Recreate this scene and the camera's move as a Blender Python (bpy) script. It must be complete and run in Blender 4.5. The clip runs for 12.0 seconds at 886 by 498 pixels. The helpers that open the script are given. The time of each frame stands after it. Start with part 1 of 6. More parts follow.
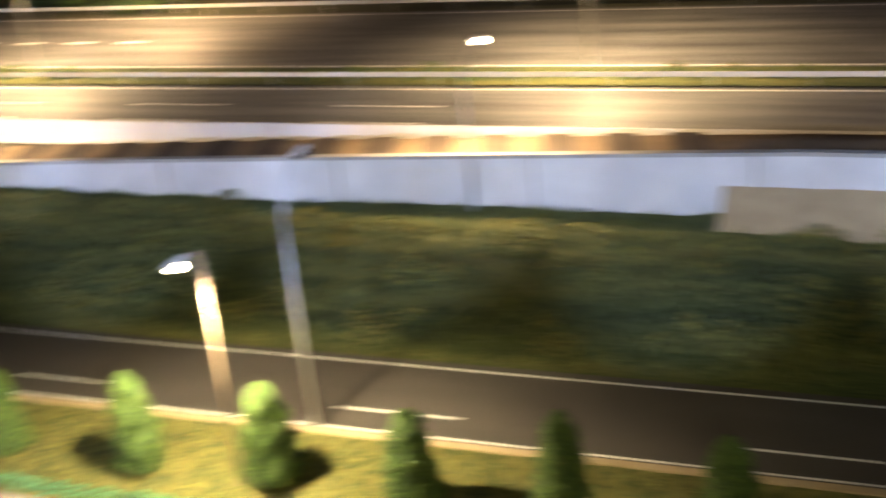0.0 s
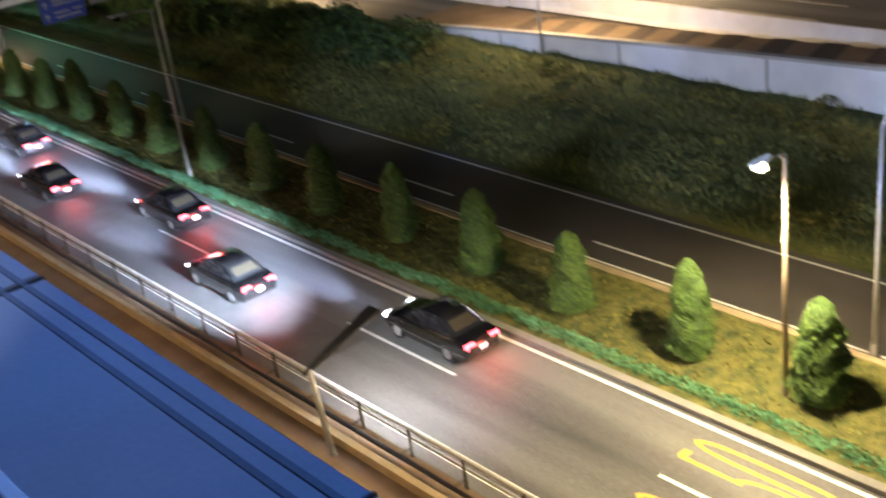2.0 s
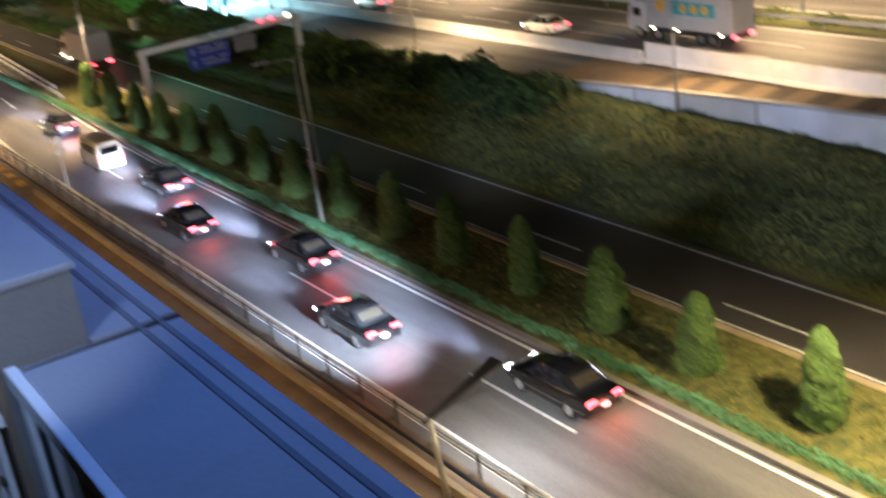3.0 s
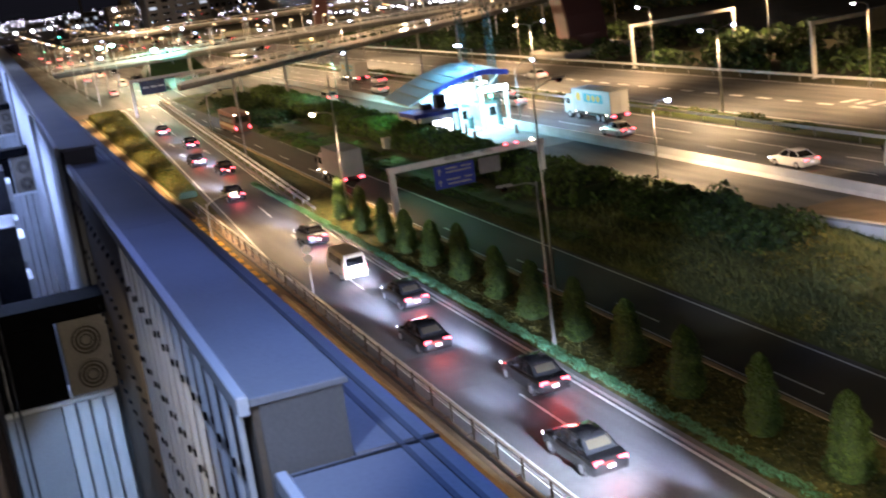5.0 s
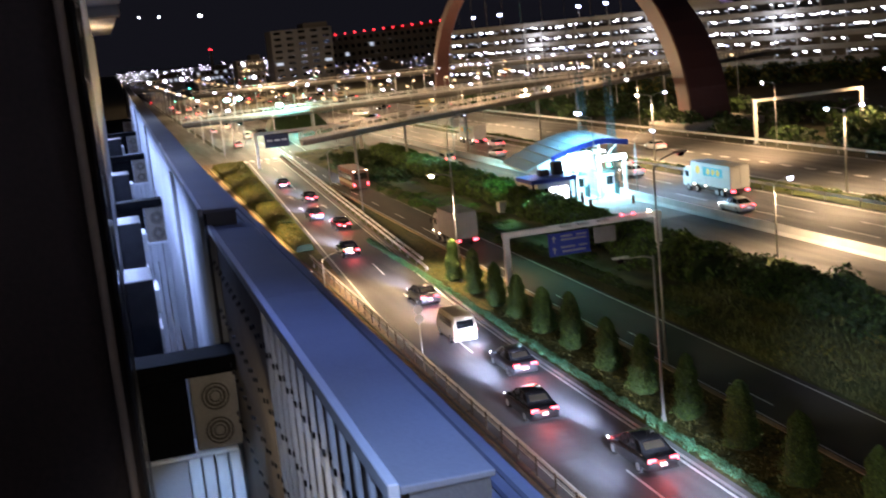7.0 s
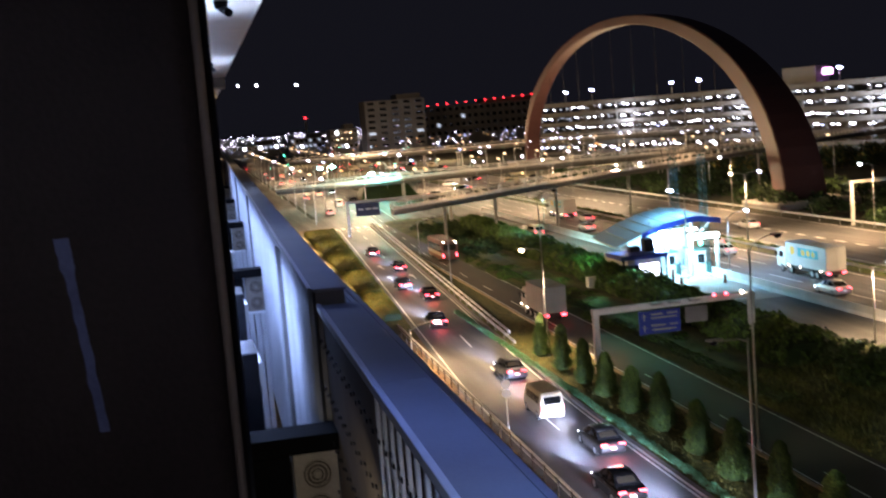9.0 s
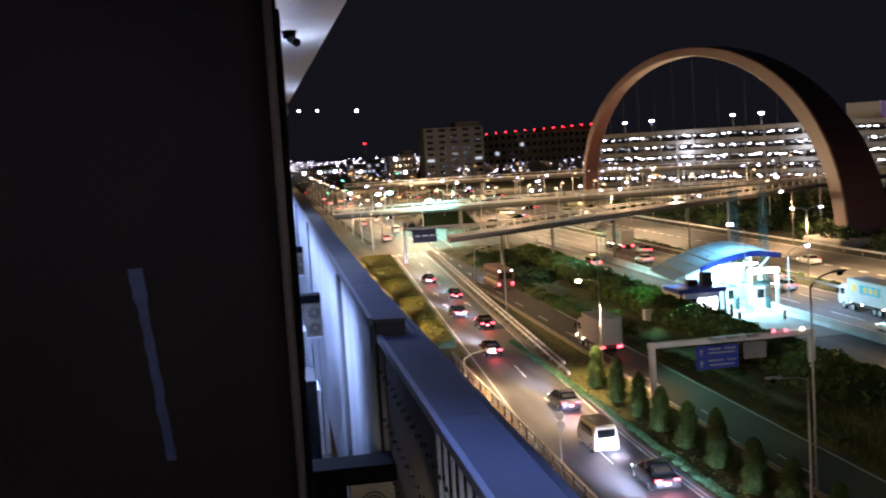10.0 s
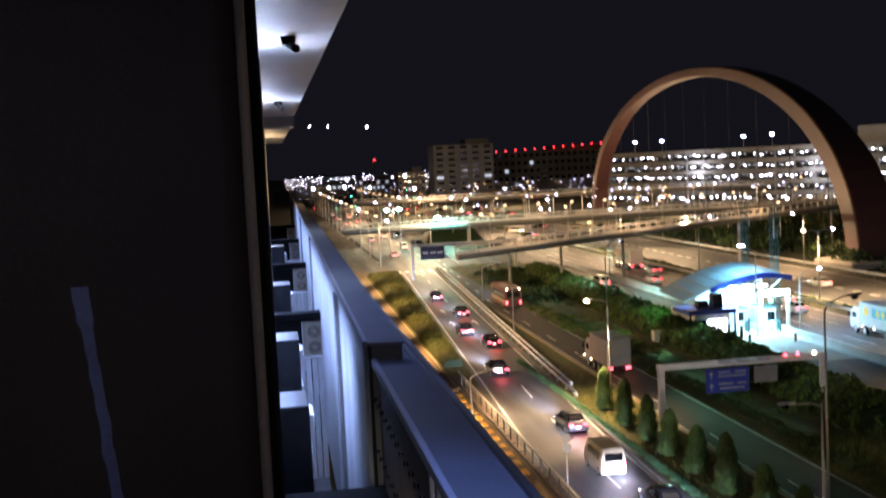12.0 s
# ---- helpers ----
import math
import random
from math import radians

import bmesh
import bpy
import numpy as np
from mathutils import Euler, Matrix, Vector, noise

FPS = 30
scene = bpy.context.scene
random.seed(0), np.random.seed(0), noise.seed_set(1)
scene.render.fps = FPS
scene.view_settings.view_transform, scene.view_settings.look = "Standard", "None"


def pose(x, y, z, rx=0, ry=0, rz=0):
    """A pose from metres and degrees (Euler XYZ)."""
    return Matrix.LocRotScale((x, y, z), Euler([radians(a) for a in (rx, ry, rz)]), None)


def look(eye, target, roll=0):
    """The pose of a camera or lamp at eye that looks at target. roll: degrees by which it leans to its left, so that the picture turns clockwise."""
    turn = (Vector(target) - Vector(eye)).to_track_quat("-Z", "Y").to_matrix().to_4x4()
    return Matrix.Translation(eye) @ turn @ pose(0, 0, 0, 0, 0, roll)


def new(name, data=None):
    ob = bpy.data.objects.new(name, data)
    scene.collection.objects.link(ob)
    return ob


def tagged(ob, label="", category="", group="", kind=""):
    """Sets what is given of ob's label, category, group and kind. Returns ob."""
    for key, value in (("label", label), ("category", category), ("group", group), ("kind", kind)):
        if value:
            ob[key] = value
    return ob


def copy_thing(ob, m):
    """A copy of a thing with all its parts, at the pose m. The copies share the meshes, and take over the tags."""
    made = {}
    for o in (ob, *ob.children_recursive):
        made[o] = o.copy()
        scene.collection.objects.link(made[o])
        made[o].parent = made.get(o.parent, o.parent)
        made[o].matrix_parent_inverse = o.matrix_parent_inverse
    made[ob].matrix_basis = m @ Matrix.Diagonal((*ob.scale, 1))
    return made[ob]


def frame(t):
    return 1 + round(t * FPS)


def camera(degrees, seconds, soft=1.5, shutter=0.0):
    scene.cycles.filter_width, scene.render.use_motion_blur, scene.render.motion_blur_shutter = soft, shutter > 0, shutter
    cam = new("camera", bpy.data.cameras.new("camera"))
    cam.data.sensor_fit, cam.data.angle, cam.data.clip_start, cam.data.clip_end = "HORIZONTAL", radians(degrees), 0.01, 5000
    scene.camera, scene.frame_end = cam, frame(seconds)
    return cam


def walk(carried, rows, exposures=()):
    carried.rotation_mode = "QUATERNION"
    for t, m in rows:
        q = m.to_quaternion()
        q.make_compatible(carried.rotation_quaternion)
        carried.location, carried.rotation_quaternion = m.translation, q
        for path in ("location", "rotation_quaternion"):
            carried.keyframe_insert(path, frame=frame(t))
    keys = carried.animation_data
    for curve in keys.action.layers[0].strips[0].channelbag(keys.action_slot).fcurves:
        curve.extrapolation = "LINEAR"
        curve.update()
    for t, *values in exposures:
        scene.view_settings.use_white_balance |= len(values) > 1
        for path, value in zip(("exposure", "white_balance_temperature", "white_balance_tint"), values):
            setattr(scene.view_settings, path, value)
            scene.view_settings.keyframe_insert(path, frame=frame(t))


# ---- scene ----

# ---- the camera and its way ----
cam = camera(41.86, 12.0, soft=1.9, shutter=1.0)


def aim(x, y, z, yaw, pitch, roll):
    """A pose from the eye and degrees: yaw to the left from +y, pitch up, roll as look() has it."""
    a, b = radians(yaw), radians(pitch)
    way = Vector((-math.sin(a) * math.cos(b), math.cos(a) * math.cos(b), math.sin(b)))
    return look((x, y, z), Vector((x, y, z)) + way, roll)


WAY = [
    (0, 0.4, 0, 20.7, -68.825, -23.493, -5.802),
    (0.034, 0.4, 0, 20.7, -67.795, -23.433, -5.902),
    (0.5, 0.4, 0, 20.7, -53.375, -22.831, -7.464),
    (1, 0.4, 0, 20.7, -44.106, -25.832, -6.884),
    (1.5, 0.4, 0, 20.7, -40.649, -26.868, -7.376),
    (2, 0.4, 0, 20.7, -37.727, -25.162, -8.140),
    (2.5, 0.4, 0, 20.7, -34.801, -23.867, -8.174),
    (3, 0.39, 0, 20.71, -31.408, -21.727, -8.189),
    (3.5, 0.36, 0, 20.73, -27.942, -18.619, -7.538),
    (5.5, 0.14, 0, 20.87, -19.093, -13.291, -7.463),
    (6, 0.08, 0, 20.93, -18.074, -12.224, -6.343),
    (6.5, 0, 0, 21, -16.730, -11.305, -6.007),
    (7, -0.06, 0, 21.07, -15.379, -10.482, -5.798),
    (9, -0.34, 0, 21.31, -11.429, -6.624, -4.651),
    (9.5, -0.4, 0, 21.38, -10.122, -5.586, -4.174),
    (10, -0.43, 0, 21.4, -8.768, -5.077, -3.57),
    (10.5, -0.353, 0.31, 21.37, -7.83, -5.743, -3.63),
    (11, -0.25, 0.72, 21.32, -7.955, -5.955, -3.80),
    (11.5, -0.195, 0.98, 21.295, -8.335, -5.572, -3.78),
    (12, -0.15, 1.18, 21.31, -8.40, -4.21, -2.80),
]
walk(cam, [(r[0], aim(*r[1:])) for r in WAY], exposures=[
    (0.0, 3.25, 6200, 11), (1.0, 3.1, 6150, 11), (1.6, 2.8, 6050, 11), (2.5, 2.5, 6000, 11), (3.5, 2.45, 6000, 12), (5.5, 2.45, 6050, 17), (9.0, 2.45, 5950, 17), (12.0, 2.45, 6050, 17)])

# ---- night sky ----
world = bpy.data.worlds.new("night")
scene.world = world
world.use_nodes = True
bg = world.node_tree.nodes["Background"]
bg.inputs[0].default_value = (0.36, 0.35, 0.48, 1)
bg.inputs[1].default_value = 0.0033

SODIUM, WARM, WHITE, COOL, BLUE, CYAN = (1.0, 0.60, 0.26), (1.0, 0.66, 0.31), (0.97, 0.95, 0.92), (0.62, 0.74, 1.0), (0.20, 0.33, 1.0), (0.25, 1.0, 0.80)


def point_light(name, place, power, colour, radius=0.25):
    data = bpy.data.lights.new(name, "POINT")
    data.energy, data.color, data.shadow_soft_size = power, colour, radius
    ob = new(name, data)
    ob.location = place
    return ob


def spot_light(name, place, target, power, colour, degrees=150, blend=0.6, radius=0.25):
    data = bpy.data.lights.new(name, "SPOT")
    data.energy, data.color, data.shadow_soft_size = power, colour, radius
    data.spot_size, data.spot_blend = radians(degrees), blend
    ob = new(name, data)
    ob.matrix_world = look(place, target)
    return ob


def beam(name, place, target, power, colour, degrees, wide):
    """A spot whose cone is wider than it is high."""
    ob = spot_light(name, place, target, power, colour, degrees, 1.0, 0.5)
    ob.scale = (wide, 1.0, 1.0)
    return ob


def area_light(name, place, target, power, colour, sx, sy, spread=180):
    data = bpy.data.lights.new(name, "AREA")
    data.shape, data.size, data.size_y, data.energy, data.color = "RECTANGLE", sx, sy, power, colour
    data.spread = radians(spread)
    ob = new(name, data)
    ob.matrix_world = look(place, target)
    return ob


# ---- materials ----
def material(name, colours, scale=2.0, rough=0.8, metal=0.0, bump=0.0, fine=30.0, coat=0.0, spread=(0.3, 0.7), vary=0.0, stretch=(1, 1, 1)):
    """A surface whose colour runs over the given ones in two scales of noise, with fine relief."""
    m = bpy.data.materials.new(name)
    m.use_nodes = True
    n, l = m.node_tree.nodes, m.node_tree.links
    p = n["Principled BSDF"]
    p.inputs["Roughness"].default_value, p.inputs["Metallic"].default_value = rough, metal
    p.inputs["Coat Weight"].default_value = coat
    tc, mp = n.new("ShaderNodeTexCoord"), n.new("ShaderNodeMapping")
    mp.inputs["Scale"].default_value = stretch
    l.new(tc.outputs["Object"], mp.inputs["Vector"])
    big, small = n.new("ShaderNodeTexNoise"), n.new("ShaderNodeTexNoise")
    big.inputs["Scale"].default_value, big.inputs["Detail"].default_value = scale, 5
    small.inputs["Scale"].default_value, small.inputs["Detail"].default_value = fine, 3
    for t in (big, small):
        l.new(mp.outputs["Vector"], t.inputs["Vector"])
    mix = n.new("ShaderNodeMath")
    mix.operation = "MULTIPLY_ADD"
    mix.inputs[1].default_value = 0.35
    l.new(small.outputs["Fac"], mix.inputs[0])
    half = n.new("ShaderNodeMath")
    half.operation = "MULTIPLY"
    half.inputs[1].default_value = 0.65
    l.new(big.outputs["Fac"], half.inputs[0])
    l.new(half.outputs[0], mix.inputs[2])
    ramp = n.new("ShaderNodeValToRGB")
    e = ramp.color_ramp.elements
    e[0].position, e[1].position = spread
    e[0].color, e[1].color = (*colours[0], 1), (*colours[-1], 1)
    for k, c in enumerate(colours[1:-1]):
        mid = e.new(spread[0] + (spread[1] - spread[0]) * (k + 1) / (len(colours) - 1))
        mid.color = (*c, 1)
    l.new(mix.outputs[0], ramp.inputs["Fac"])
    out = ramp.outputs["Color"]
    if vary:
        info, hsv, span = n.new("ShaderNodeNewGeometry"), n.new("ShaderNodeHueSaturation"), n.new("ShaderNodeMapRange")
        span.inputs["To Min"].default_value, span.inputs["To Max"].default_value = 1 - vary, 1 + vary
        l.new(info.outputs["Random Per Island"], span.inputs["Value"])
        l.new(span.outputs[0], hsv.inputs["Value"])
        l.new(out, hsv.inputs["Color"])
        out = hsv.outputs["Color"]
    l.new(out, p.inputs["Base Color"])
    if bump:
        b = n.new("ShaderNodeBump")
        b.inputs["Strength"].default_value = bump
        b.inputs["Distance"].default_value = 0.02
        l.new(small.outputs["Fac"], b.inputs["Height"])
        l.new(b.outputs["Normal"], p.inputs["Normal"])
    return m


def glow(name, colour, strength):
    m = bpy.data.materials.new(name)
    m.use_nodes = True
    p = m.node_tree.nodes["Principled BSDF"]
    p.inputs["Base Color"].default_value = (*[c * 0.5 for c in colour], 1)
    p.inputs["Emission Color"].default_value = (*colour, 1)
    p.inputs["Emission Strength"].default_value = strength
    m.cycles.emission_sampling = "NONE"
    return m


def glass_dark(name, colour=(0.01, 0.011, 0.013)):
    m = bpy.data.materials.new(name)
    m.use_nodes = True
    p = m.node_tree.nodes["Principled BSDF"]
    p.inputs["Base Color"].default_value, p.inputs["Roughness"].default_value = (*colour, 1), 0.06
    p.inputs["IOR"].default_value = 1.5
    return m


M = dict(
    asphalt=material("asphalt", [(0.038, 0.038, 0.040), (0.088, 0.088, 0.089), (0.155, 0.154, 0.150)], 0.55, 0.62, 0, 0.5, 40, stretch=(1.0, 0.10, 1), spread=(0.36, 0.64)),
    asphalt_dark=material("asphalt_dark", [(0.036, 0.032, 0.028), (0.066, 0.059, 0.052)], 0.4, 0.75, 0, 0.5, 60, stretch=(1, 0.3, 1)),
    asphalt_patch=material("asphalt_patch", [(0.045, 0.045, 0.045), (0.092, 0.091, 0.088)], 1.2, 0.6, 0, 0.5, 60),
    paving_dark=material("dark_paving", [(0.045, 0.034, 0.025), (0.085, 0.065, 0.045)], 0.8, 0.8, 0, 0.4, 25),
    paving=material("paving", [(0.13, 0.09, 0.055), (0.24, 0.17, 0.10)], 0.8, 0.8, 0, 0.4, 25),
    line=material("road_paint", [(0.30, 0.30, 0.29), (0.70, 0.70, 0.68)], 3.0, 0.6, 0, 0.3, 40, spread=(0.28, 0.5)),
    yellow=material("yellow_paint", [(0.36, 0.20, 0.025), (0.70, 0.38, 0.035)], 3.0, 0.6, 0, 0.3, 40, spread=(0.28, 0.5)),
    concrete=material("concrete", [(0.24, 0.235, 0.22), (0.40, 0.39, 0.37)], 0.7, 0.85, 0, 0.4, 30),
    concrete_pale=material("concrete_pale", [(0.46, 0.46, 0.47), (0.68, 0.68, 0.69)], 0.5, 0.8, 0, 0.3, 20),
    kerb_tan=material("kerb_tan", [(0.28, 0.21, 0.12), (0.42, 0.33, 0.2)], 1.2, 0.85, 0, 0.4, 30),
    soil=material("soil", [(0.012, 0.014, 0.007), (0.03, 0.032, 0.014), (0.05, 0.045, 0.02)], 0.15, 0.95, 0, 0.6, 12),
    litter=material("litter", [(0.022, 0.034, 0.007), (0.08, 0.088, 0.016), (0.145, 0.13, 0.035)], 2.2, 0.95, 0, 0.9, 14, spread=(0.36, 0.62)),
    verge=material("verge", [(0.012, 0.02, 0.005), (0.05, 0.066, 0.014), (0.12, 0.115, 0.03)], 0.5, 0.95, 0, 0.9, 9, stretch=(1, 0.22, 1), spread=(0.34, 0.66)),
    leaf=material("leaf", [(0.024, 0.06, 0.010), (0.07, 0.125, 0.022)], 2.0, 0.7, 0, 0, 20, vary=0.45),
    leaf_tip=material("leaf_tip", [(0.045, 0.10, 0.012), (0.115, 0.18, 0.026)], 2.0, 0.7, 0, 0, 20, vary=0.4),
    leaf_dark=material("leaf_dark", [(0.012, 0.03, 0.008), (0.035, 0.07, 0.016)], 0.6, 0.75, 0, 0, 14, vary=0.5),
    ivy=material("ivy", [(0.06, 0.20, 0.10), (0.14, 0.36, 0.19)], 1.5, 0.6, 0, 0, 18, vary=0.45),
    leaf_yellow=material("leaf_yellow", [(0.09, 0.09, 0.012), (0.19, 0.16, 0.03)], 1.5, 0.75, 0, 0, 18, vary=0.4),
    blade=material("blade", [(0.03, 0.045, 0.01), (0.12, 0.13, 0.035)], 0.5, 0.85, 0, 0, 14, vary=0.5, stretch=(1, 0.22, 1), spread=(0.36, 0.62)),
    bark=material("bark", [(0.04, 0.028, 0.018), (0.09, 0.065, 0.04)], 6, 0.9, 0, 0.6, 40),
    steel=material("galvanised_steel", [(0.30, 0.30, 0.30), (0.46, 0.46, 0.45)], 3.0, 0.45, 0.6, 0.1, 40),
    steel_white=material("white_painted_steel", [(0.5, 0.5, 0.49), (0.68, 0.68, 0.66)], 1.5, 0.5, 0.0, 0.1, 30),
    steel_dark=material("dark_steel", [(0.02, 0.02, 0.022), (0.05, 0.05, 0.052)], 3.0, 0.5, 0.3, 0.1, 30),
    teal_steel=material("teal_steel", [(0.03, 0.09, 0.09), (0.06, 0.15, 0.15)], 3.0, 0.5, 0.2, 0.1, 30),
    coping=material("coping_paint", [(0.23, 0.235, 0.25), (0.29, 0.295, 0.31), (0.34, 0.345, 0.36)], 0.8, 0.55, 0, 0.15, 30, spread=(0.25, 0.75)),
    seam=material("seam_sealant", [(0.11, 0.115, 0.13), (0.17, 0.175, 0.19)], 2.0, 0.7, 0, 0.2, 40),
    lip=material("white_metal_lip", [(0.7, 0.72, 0.74), (0.82, 0.83, 0.84)], 1.5, 0.4, 0.1, 0.1, 30),
    render_grey=material("grey_render", [(0.15, 0.145, 0.14), (0.22, 0.215, 0.205)], 1.2, 0.85, 0, 0.3, 40),
    tile_brown=material("brown_tile", [(0.15, 0.115, 0.08), (0.22, 0.17, 0.12)], 2.0, 0.7, 0, 0.2, 30),
    corrugated=material("white_sheet", [(0.42, 0.44, 0.45), (0.56, 0.58, 0.6), (0.68, 0.7, 0.71)], 1.0, 0.5, 0, 0.15, 12, stretch=(1, 1, 0.2)),
    facade=material("dark_facade", [(0.020, 0.015, 0.012), (0.042, 0.031, 0.024)], 0.6, 0.6, 0, 0.2, 20),
    reflection_streak=material("painted_reflection", [(0.05, 0.06, 0.12), (0.11, 0.13, 0.24)], 3.0, 0.6, 0, 0.3, 20),
    soffit=material("soffit_paint", [(0.5, 0.5, 0.5), (0.66, 0.66, 0.65)], 0.7, 0.6, 0, 0.15, 12),
    ac=material("unit_casing", [(0.5, 0.5, 0.47), (0.64, 0.64, 0.61)], 2.0, 0.5, 0, 0.1, 30),
    # unit casing again, its weak brownish light put into the colour
    ac_dim=material("dimly_lit_casing", [(0.17, 0.145, 0.115), (0.27, 0.235, 0.19)], 2.0, 0.55, 0, 0.15, 30),
    black=material("black_plastic", [(0.008, 0.008, 0.009), (0.018, 0.018, 0.02)], 4, 0.5, 0, 0.1, 40),
    # base colour close to zero, so ledges and ducts render black
    near_black=material("near_black_metal", [(0.0025, 0.0025, 0.0028), (0.005, 0.005, 0.0055)], 4, 0.7, 0, 0.1, 40),
    rubber=material("rubber", [(0.012, 0.012, 0.012), (0.025, 0.025, 0.025)], 8, 0.85, 0, 0.2, 50),
    alloy=material("alloy", [(0.45, 0.45, 0.46), (0.6, 0.6, 0.61)], 6, 0.3, 0.9, 0, 30),
    car_black=material("black_car_paint", [(0.003, 0.003, 0.0035), (0.006, 0.006, 0.0065)], 2, 0.18, 0.0, 0, 30, coat=1.0),
    car_grey=material("grey_car_paint", [(0.012, 0.012, 0.014), (0.018, 0.018, 0.02)], 2, 0.3, 0.2, 0, 30, coat=1.0),
    car_white=material("white_car_paint", [(0.62, 0.62, 0.6), (0.7, 0.7, 0.68)], 2, 0.3, 0.0, 0, 30, coat=1.0),
    car_cream=material("cream_car_paint", [(0.6, 0.52, 0.36), (0.68, 0.6, 0.44)], 2, 0.35, 0.0, 0, 30, coat=0.8),
    bus_orange=material("orange_bus_paint", [(0.15, 0.055, 0.03), (0.20, 0.08, 0.045)], 2, 0.4, 0.0, 0, 30, coat=0.5),
    cargo=material("white_cargo_panel", [(0.34, 0.34, 0.33), (0.46, 0.46, 0.45)], 0.8, 0.5, 0.0, 0.1, 20),
    teal=material("teal_band", [(0.04, 0.28, 0.32), (0.06, 0.34, 0.38)], 2, 0.5),
    sign_blue=material("blue_sign_sheet", [(0.02, 0.035, 0.24), (0.03, 0.05, 0.32)], 1, 0.45),
    # blue sheet again, with the far sign's weak light put into the colour
    sign_blue_dim=material("blue_sign_sheet_dim", [(0.008, 0.010, 0.045), (0.012, 0.015, 0.06)], 1, 0.5),
    sign_white=material("white_sign_sheet", [(0.55, 0.55, 0.57), (0.65, 0.65, 0.67)], 1, 0.45),
    canopy=material("canopy_sheet", [(0.42, 0.56, 0.60), (0.56, 0.68, 0.72)], 0.5, 0.4, 0.1, 0.1, 10),
    canopy_blue=material("blue_fascia", [(0.03, 0.05, 0.42), (0.05, 0.08, 0.5)], 1, 0.4),
    arch_red=material("red_brown_steel", [(0.060, 0.024, 0.023), (0.09, 0.036, 0.034)], 0.08, 0.6, 0.0, 0, 3),
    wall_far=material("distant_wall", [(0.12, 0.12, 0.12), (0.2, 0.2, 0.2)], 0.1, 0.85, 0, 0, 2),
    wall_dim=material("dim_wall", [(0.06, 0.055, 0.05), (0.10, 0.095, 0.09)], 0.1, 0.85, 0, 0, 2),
    glass=glass_dark("dark_glass"),
    rear_glass=glass_dark("lit_glass", (0.032, 0.028, 0.02)),
    g_white=glow("lamp_white", (0.95, 0.96, 1.0), 12),
    g_cool=glow("lamp_cool", (0.55, 0.64, 1.0), 12),
    g_warm=glow("lamp_warm", (1.0, 0.78, 0.45), 12),
    g_sodium=glow("lamp_sodium", (1.0, 0.55, 0.16), 8),
    g_red=glow("lamp_red", (1.0, 0.03, 0.04), 3.5),
    g_tail=glow("tail_red", (1.0, 0.04, 0.05), 4.0),
    g_head=glow("headlight_white", (0.95, 0.97, 1.0), 8),
    g_plate=glow("plate_light", (1.0, 0.97, 0.95), 0.22),
    g_cyan=glow("lamp_cyan", (0.35, 1.0, 0.85), 8),
    g_panel=glow("panel_white", (0.70, 0.97, 1.0), 6.0),
    g_window=glow("window_white", (0.92, 0.95, 1.0), 3.5),
    g_window_dim=glow("window_dim", (0.8, 0.9, 1.0), 0.12),
    g_far_white=glow("far_white", (0.98, 0.90, 1.0), 3.0),
    g_far_warm=glow("far_warm", (1.0, 0.66, 0.32), 0.55),
    g_far_cool=glow("far_cool", (0.55, 0.60, 1.0), 1.2),
    g_far_sodium=glow("far_sodium", (1.0, 0.48, 0.14), 0.4),
    g_far_red=glow("far_red", (1.0, 0.03, 0.04), 1.3),
    g_pink=glow("sign_pink", (1.0, 0.35, 0.9), 1.6),
    g_green=glow("signal_green", (0.1, 1.0, 0.55), 3),
)

for dull in ("black", "facade", "near_black"):
    M[dull].node_tree.nodes["Principled BSDF"].inputs["Specular IOR Level"].default_value = 0.03 if dull == "near_black" else 0.12


# ---- mesh helpers ----
def finish(bm, name, mat, smooth=False):
    me = bpy.data.meshes.new(name)
    bm.to_mesh(me)
    bm.free()
    for m in (mat if isinstance(mat, (list, tuple)) else [mat]):
        me.materials.append(m)
    if smooth:
        me.polygons.foreach_set("use_smooth", [True] * len(me.polygons))
    return me


def part(name, bm, mat, parent=None, label="", smooth=False):
    ob = new(name, finish(bm, name, mat, smooth))
    if parent is not None:
        ob.parent = parent
    if label:
        ob["label"] = label
    return ob


def empty(name, place=(0, 0, 0), **tags):
    ob = new(name)
    ob.location = place
    ob.empty_display_size = 0.2
    return tagged(ob, **tags)


def box(bm, x0, x1, y0, y1, z0, z1, mat=0):
    v = [bm.verts.new((x, y, z)) for z in (z0, z1) for y in (y0, y1) for x in (x0, x1)]
    for q in ((0, 2, 3, 1), (4, 5, 7, 6), (0, 1, 5, 4), (2, 6, 7, 3), (0, 4, 6, 2), (1, 3, 7, 5)):
        bm.faces.new([v[k] for k in q]).material_index = mat
    return v


def bevel(bm, width=0.02, segments=2, angle=0.6):
    bm.normal_update()
    edges = [e for e in bm.edges if len(e.link_faces) == 2 and e.calc_face_angle(0) > angle]
    bmesh.ops.bevel(bm, geom=edges, offset=width, segments=segments, affect="EDGES", profile=0.6, clamp_overlap=True)
    return bm


def rbox(x0, x1, y0, y1, z0, z1, width=0.02, segments=2):
    bm = bmesh.new()
    box(bm, x0, x1, y0, y1, z0, z1)
    return bevel(bm, width, segments)


